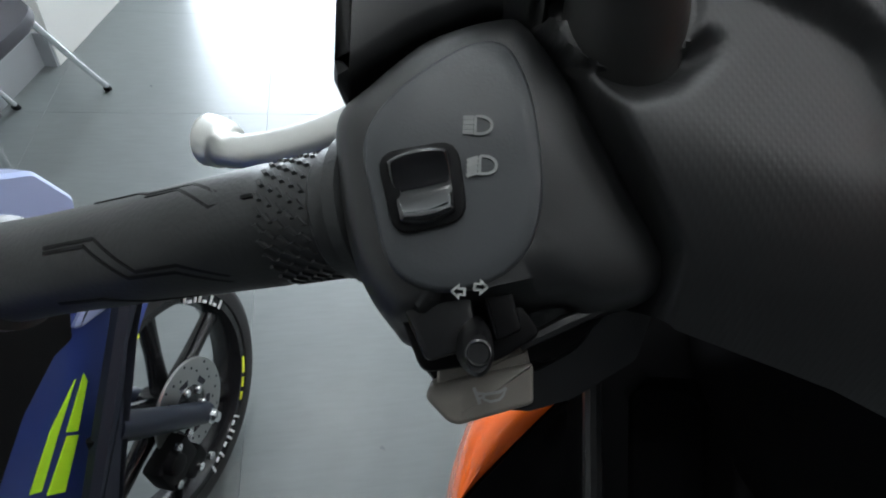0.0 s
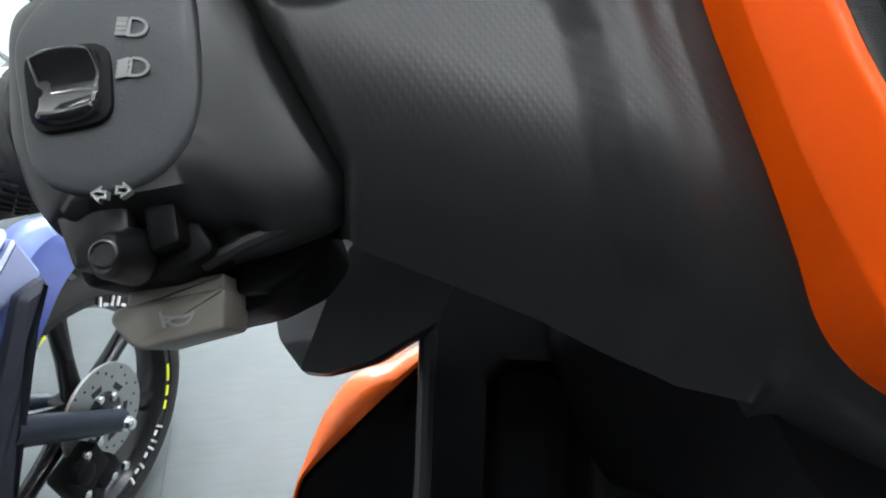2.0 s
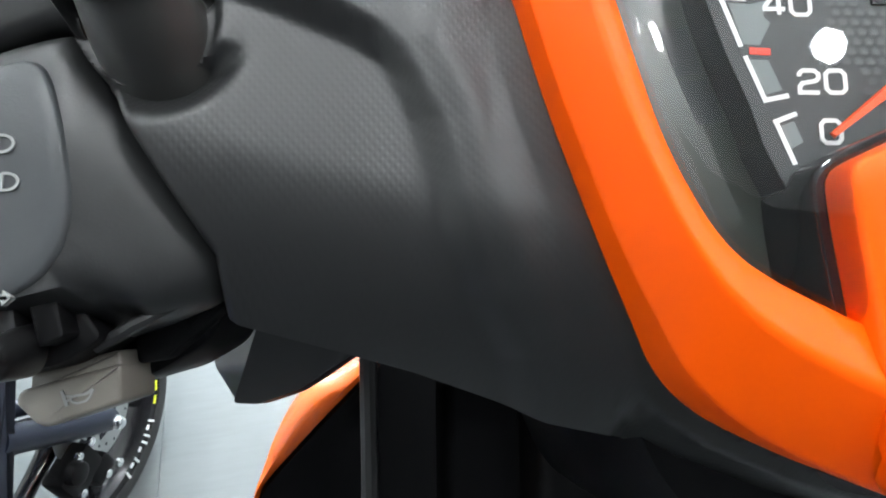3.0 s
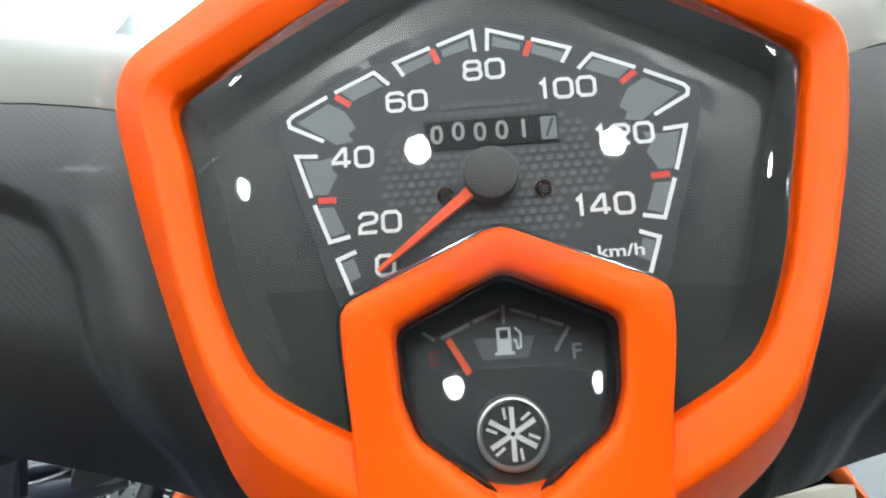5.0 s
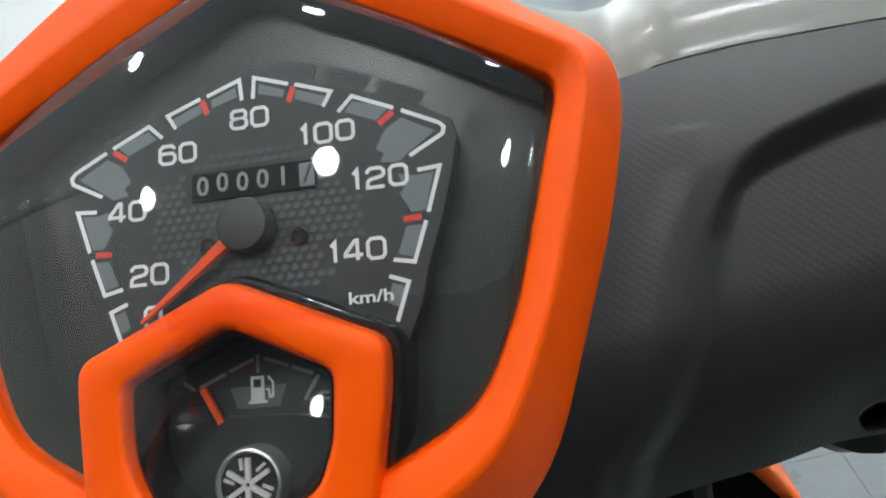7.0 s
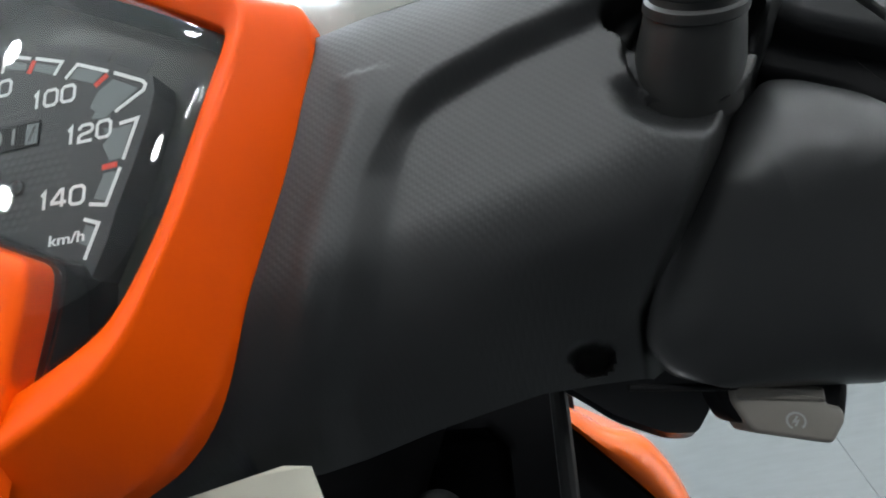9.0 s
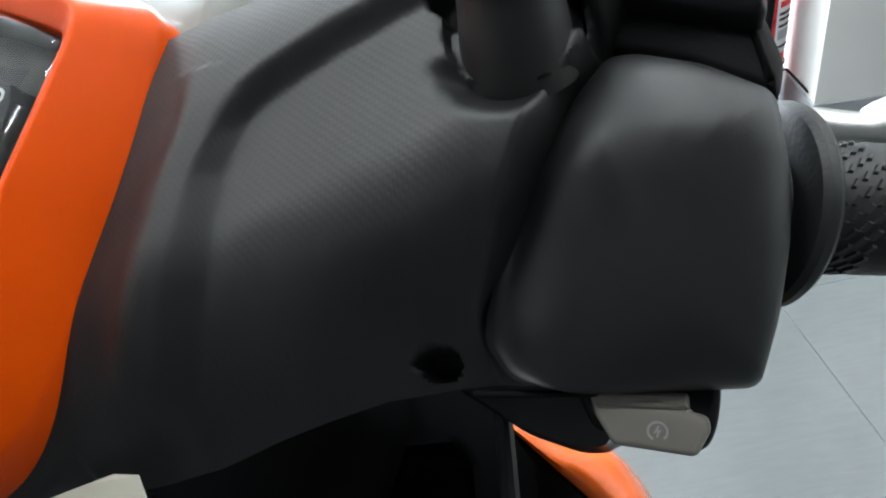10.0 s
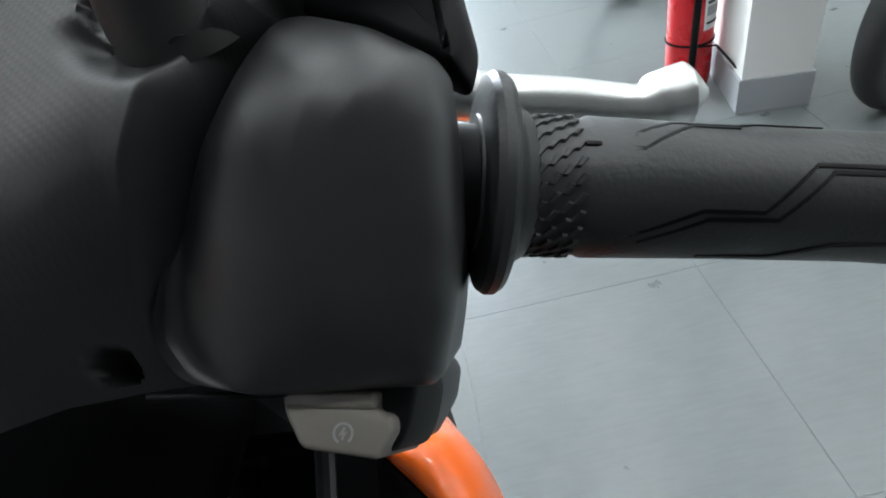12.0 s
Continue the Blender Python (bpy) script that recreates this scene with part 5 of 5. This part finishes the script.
fender = part("front_fender", loft([r[:9] for r in rings], closed=False, cap0=False, cap1=False), LITBLUE, blue, "metallic blue front fender, daylight on its top put in as paler colour", smooth=50)
part("fender_side", loft([r[8:] for r in rings], closed=False, cap0=False, cap1=False), BLUE, fender, "lower edge in the plain blue, without the painted daylight", smooth=50)


def plate(poly, o0, o1, bevel=0.004, lean=0.0):
    out = rounded(poly, 6, 3)
    ins = inset(out, bevel * 1000)
    return loft([[Q(p[0], p[1], o0) for p in out], [Q(p[0], p[1], o1 - bevel * 1000) for p in out], [Q(p[0], p[1], o1 - lean * (p[1] - 290)) for p in ins]])


part("front_body", plate([(30, 286), (34, 222), (0, 214), (-50, 180), (-110, 112), (-200, 20), (-300, 30), (-330, 100), (-330, 330), (-100, 345), (-40, 325)], -70, 42), BLUE, blue, "metallic blue front body panel", smooth=40)
part("inner_panel", plate([(-41, 270), (-62, 238), (-85, 242), (-140, 225), (-240, 168), (-330, 125), (-330, 345), (-140, 330), (-75, 298)], 36, 49), BLACK, blue, "black inner panel behind the headlamp", smooth=40)
part("top_cowl", plate([(-110, 452), (-40, 420), (8, 392), (28, 345), (14, 318), (-50, 345), (-110, 390)], 4, 44), PALEBLUE, blue, "pale blue cowl over the headlamp", smooth=40)
part("front_cheek", plate([(33, 281), (36, 227), (5, 224), (-47, 239), (-56, 246), (-13, 262)], 36, 50), PALEBLUE, blue, "pale blue cheek beside the headlamp", smooth=40)
part("fork_guard", plate([(22, 240), (8, 228), (-32, 203), (-64, 168), (-131, 80), (-220, -10), (-262, 30), (-154, 122), (-99, 170), (-36, 224), (-12, 246)], 60, 76, 0.007), NAVYGREY, blue, "dark grey guard beside the fork", smooth=40)
part("headlamp", plate([(-75, 296), (-41, 277), (-28, 273), (-15, 276), (25, 289), (27, 299), (-8, 320), (-60, 340), (-110, 330)], 20, 58, 0.006, 0.4), LAMPWHITE, blue, "clear headlamp, reflector gleam put in as white", smooth=40)
for a in ([(-74, 196), (-76, 186), (-116, 154), (-124, 166)], [(-126, 162), (-118, 150), (-164, 118), (-176, 136)], [(-84, 200), (-130, 174), (-176, 146), (-184, 156), (-134, 184)]):
    part("lime_stripe", loft([[Q(p[0], p[1], o) for p in a] for o in (41, 43.5)]), LIME, blue, "lime green stripe", smooth=0)
part("rear_body", plate([(-330, 60), (-330, 330), (-420, 300), (-900, 330), (-1000, 260), (-900, 160), (-420, -60), (-360, -60)], -60, 36), BLUE, blue, smooth=40)
rc = Q(-860, 0, -2)
rc.z = 0.196
wheel_parts(blue, rc, BN, 0.200, 0.03)

# ---- the chair by the wall ----
chair = empty("chair", (-1.06, 1.15, 0.0), "dark moulded chair on thin chrome legs", "chair")
knee = Vector((-1.03, 1.145, 0.327))
for foot, kn in ((Vector((-1.054, 1.387, 0.0)), knee), (Vector((-1.232, 1.257, 0.0)), Vector((-1.20, 1.07, 0.335))), (Vector((-1.085, 0.97, 0.0)), Vector((-1.04, 0.93, 0.33))), (Vector((-1.235, 0.90, 0.0)), Vector((-1.2, 0.90, 0.33)))):
    bend = kn + (Vector((-1.12, 1.0, 0.35)) - kn) * 0.10 + Vector((0, 0, 0.012))
    leg = part("leg", tube([foot + Vector((0, 0, 0.004)), foot.lerp(kn, 0.5), foot.lerp(kn, 0.95), bend, kn + (Vector((-1.12, 1.0, 0.352)) - kn) * 0.5], 0.0075, 12), CHROME, chair, "thin chrome leg")
    part("foot_cap", lathe(foot, Vector((kn - foot)), [(0, 0.0095), (0.014, 0.0095), (0.016, 0.007)], 14), BLACK, leg)
rings = []
for k, z in ((0.85, 0.348), (1.0, 0.352), (1.02, 0.362), (0.98, 0.376), (0.8, 0.372), (0.4, 0.366), (0.02, 0.365)):
    rings.append([Vector((-1.12 + 0.155 * k * math.copysign(abs(math.cos(a)) ** 0.6, math.cos(a)), 0.985 + 0.165 * k * math.copysign(abs(math.sin(a)) ** 0.6, math.sin(a)), z)) for a in np.linspace(0, 2 * math.pi, 36, endpoint=False)])
part("seat", loft(rings), SEATM, chair, "dark moulded seat", smooth=50)
chair.location = (-1.077, 1.042, 0.0)

# ---- fire extinguisher by the pillar ----
EX, EY = 0.758, 1.80
ext = empty("fire_extinguisher", (EX, EY, 0.0), "red fire extinguisher with a white label, strapped to the white pillar", "extinguisher")
cyl = part("cylinder", lathe((EX, EY, 0.0), (0, 0, 1), [(0, 0.045), (0.004, 0.052), (0.012, 0.0555), (0.05, 0.0565), (0.40, 0.0565), (0.43, 0.052), (0.45, 0.038), (0.46, 0.02), (0.48, 0.018)], 40), RED, ext, "red painted steel cylinder")
part("valve", join(lathe((EX, EY, 0.475), (0, 0, 1), [(0, 0.016), (0.03, 0.016), (0.032, 0.012)], 16), box((EX + 0.03, EY - 0.01, 0.515), (0.11, 0.018, 0.012), None, 0.003)), BLACK, ext, "black valve and handle")


def round_plate(a0, a1, z0, z1, r):
    rows = []
    for a in np.linspace(radians(a0), radians(a1), 14):
        d = Vector((math.cos(a), math.sin(a), 0))
        rows.append([Vector((EX, EY, z)) + d * q for z, q in ((z0, r), (z1, r), (z1, r + 0.0012), (z0, r + 0.0012))])
    return loft(rows)


lab = part("label", round_plate(-72, -18, 0.196, 0.36, 0.0566), LABELW, ext, "white printed label")
for z0, z1, m in ((0.335, 0.352, RED), (0.312, 0.320, INK), (0.296, 0.303, INK), (0.276, 0.283, INK), (0.240, 0.268, SKIRT), (0.214, 0.221, INK)):
    part("label_bar", round_plate(-66, -26, z0, z1, 0.0579), m, lab)
part("hose", tube([tuple(p) for p in curve([(EX + 0.02, EY - 0.03, 0.48), (EX - 0.0, EY - 0.066, 0.40), (EX - 0.004, EY - 0.0655, 0.25), (EX - 0.008, EY - 0.0655, 0.08)], 6)], 0.0085, 12), BLACK, ext, "black rubber hose")
part("nozzle", lathe((EX - 0.008, EY - 0.0655, 0.085), (0, 0, -1), [(0, 0.0075), (0.02, 0.0085), (0.035, 0.0085)], 14), LABELW, ext)
part("strap", join(loft([[Vector((EX, EY, 0)) + Vector((math.cos(a) * 0.0572, math.sin(a) * 0.0572, z)) for z in (0.150, 0.156)] + [Vector((EX, EY, 0)) + Vector((math.cos(a) * 0.060, math.sin(a) * 0.060, z)) for z in (0.156, 0.150)] for a in np.linspace(math.pi * 0.9, math.pi * 2.0, 24)]),
    tube([(EX - 0.008, EY - 0.062, 0.152), (EX + 0.05, EY - 0.06, 0.148), (EX + (PX - EX) * 0.8, EY + (PY + 0.06 - EY) * 0.8, 0.118), (EX + (PX + 0.01 - EX) * 0.8, EY + (PY + 0.04 - EY) * 0.8, 0.115)], 0.0035, 8)), BLACK, ext, "thin black strap")

ext.scale = (1.25, 1.25, 1.0)

# ---- wheels of motorcycles parked further back ----


def parked(name, centre, axle, r, label):
    e = empty(name, (centre[0], centre[1], 0.0), label, "motorcycle", "parked motorcycles")
    wheel_parts(e, centre, axle, r, 0.036)
    ax = Vector(axle).normalized()
    back = ax.cross(Vector((0, 0, 1)))
    for sgn in (-1, 1):
        part("fork_leg", tube([Vector(centre) + ax * 0.06 * sgn, Vector(centre) + ax * 0.06 * sgn + back * 0.18 + Vector((0, 0, 0.42))], 0.015, 12), STEEL, e)
    return e


parked("parked_motorcycle", (1.262, 1.50, 0.25), (0.55, -0.83, 0.0), 0.25, "parked motorcycle, its black front tyre beside the pillar")
parked("parked_motorcycle", (0.72, 2.66, 0.25), (0.25, -0.97, 0.0), 0.25, "parked motorcycle, its front wheel at the back of the showroom")

# ---- floor tiles, last ----
TS, TURN = 0.56, radians(11)
e1, e2 = Vector((math.cos(TURN), math.sin(TURN), 0)), Vector((-math.sin(TURN), math.cos(TURN), 0))
A0 = Vector((0.027, 0.81, 0))
me = bpy.data.meshes.new("tile")
g, b = TS / 2 - 0.0003, 0.0002
vs = []
for z, k in ((-0.006, g), (-b, g), (0.0, g - b)):
    vs += [(-k, -k, z), (k, -k, z), (k, k, z), (-k, k, z)]
fs = [(8, 9, 10, 11)] + [(4 * q + i, 4 * q + (i + 1) % 4, 4 * q + 4 + (i + 1) % 4, 4 * q + 4 + i) for q in (0, 1) for i in range(4)]
me.from_pydata(vs, [], fs)
me.materials.append(TILE)
for i in range(-8, 9):
    for j in range(-9, 9):
        c = A0 + e1 * TS * (i + 0.5) + e2 * TS * (j + 0.5)
        if ROOM_X0 + 0.2 < c.x < ROOM_X1 - 0.2 and ROOM_Y0 + 0.2 < c.y < ROOM_Y1 - 0.2:
            ob = new("tile", me)
            ob.matrix_world = Matrix.Translation(c) @ Matrix.Rotation(TURN, 4, "Z")
            ob.parent = floor
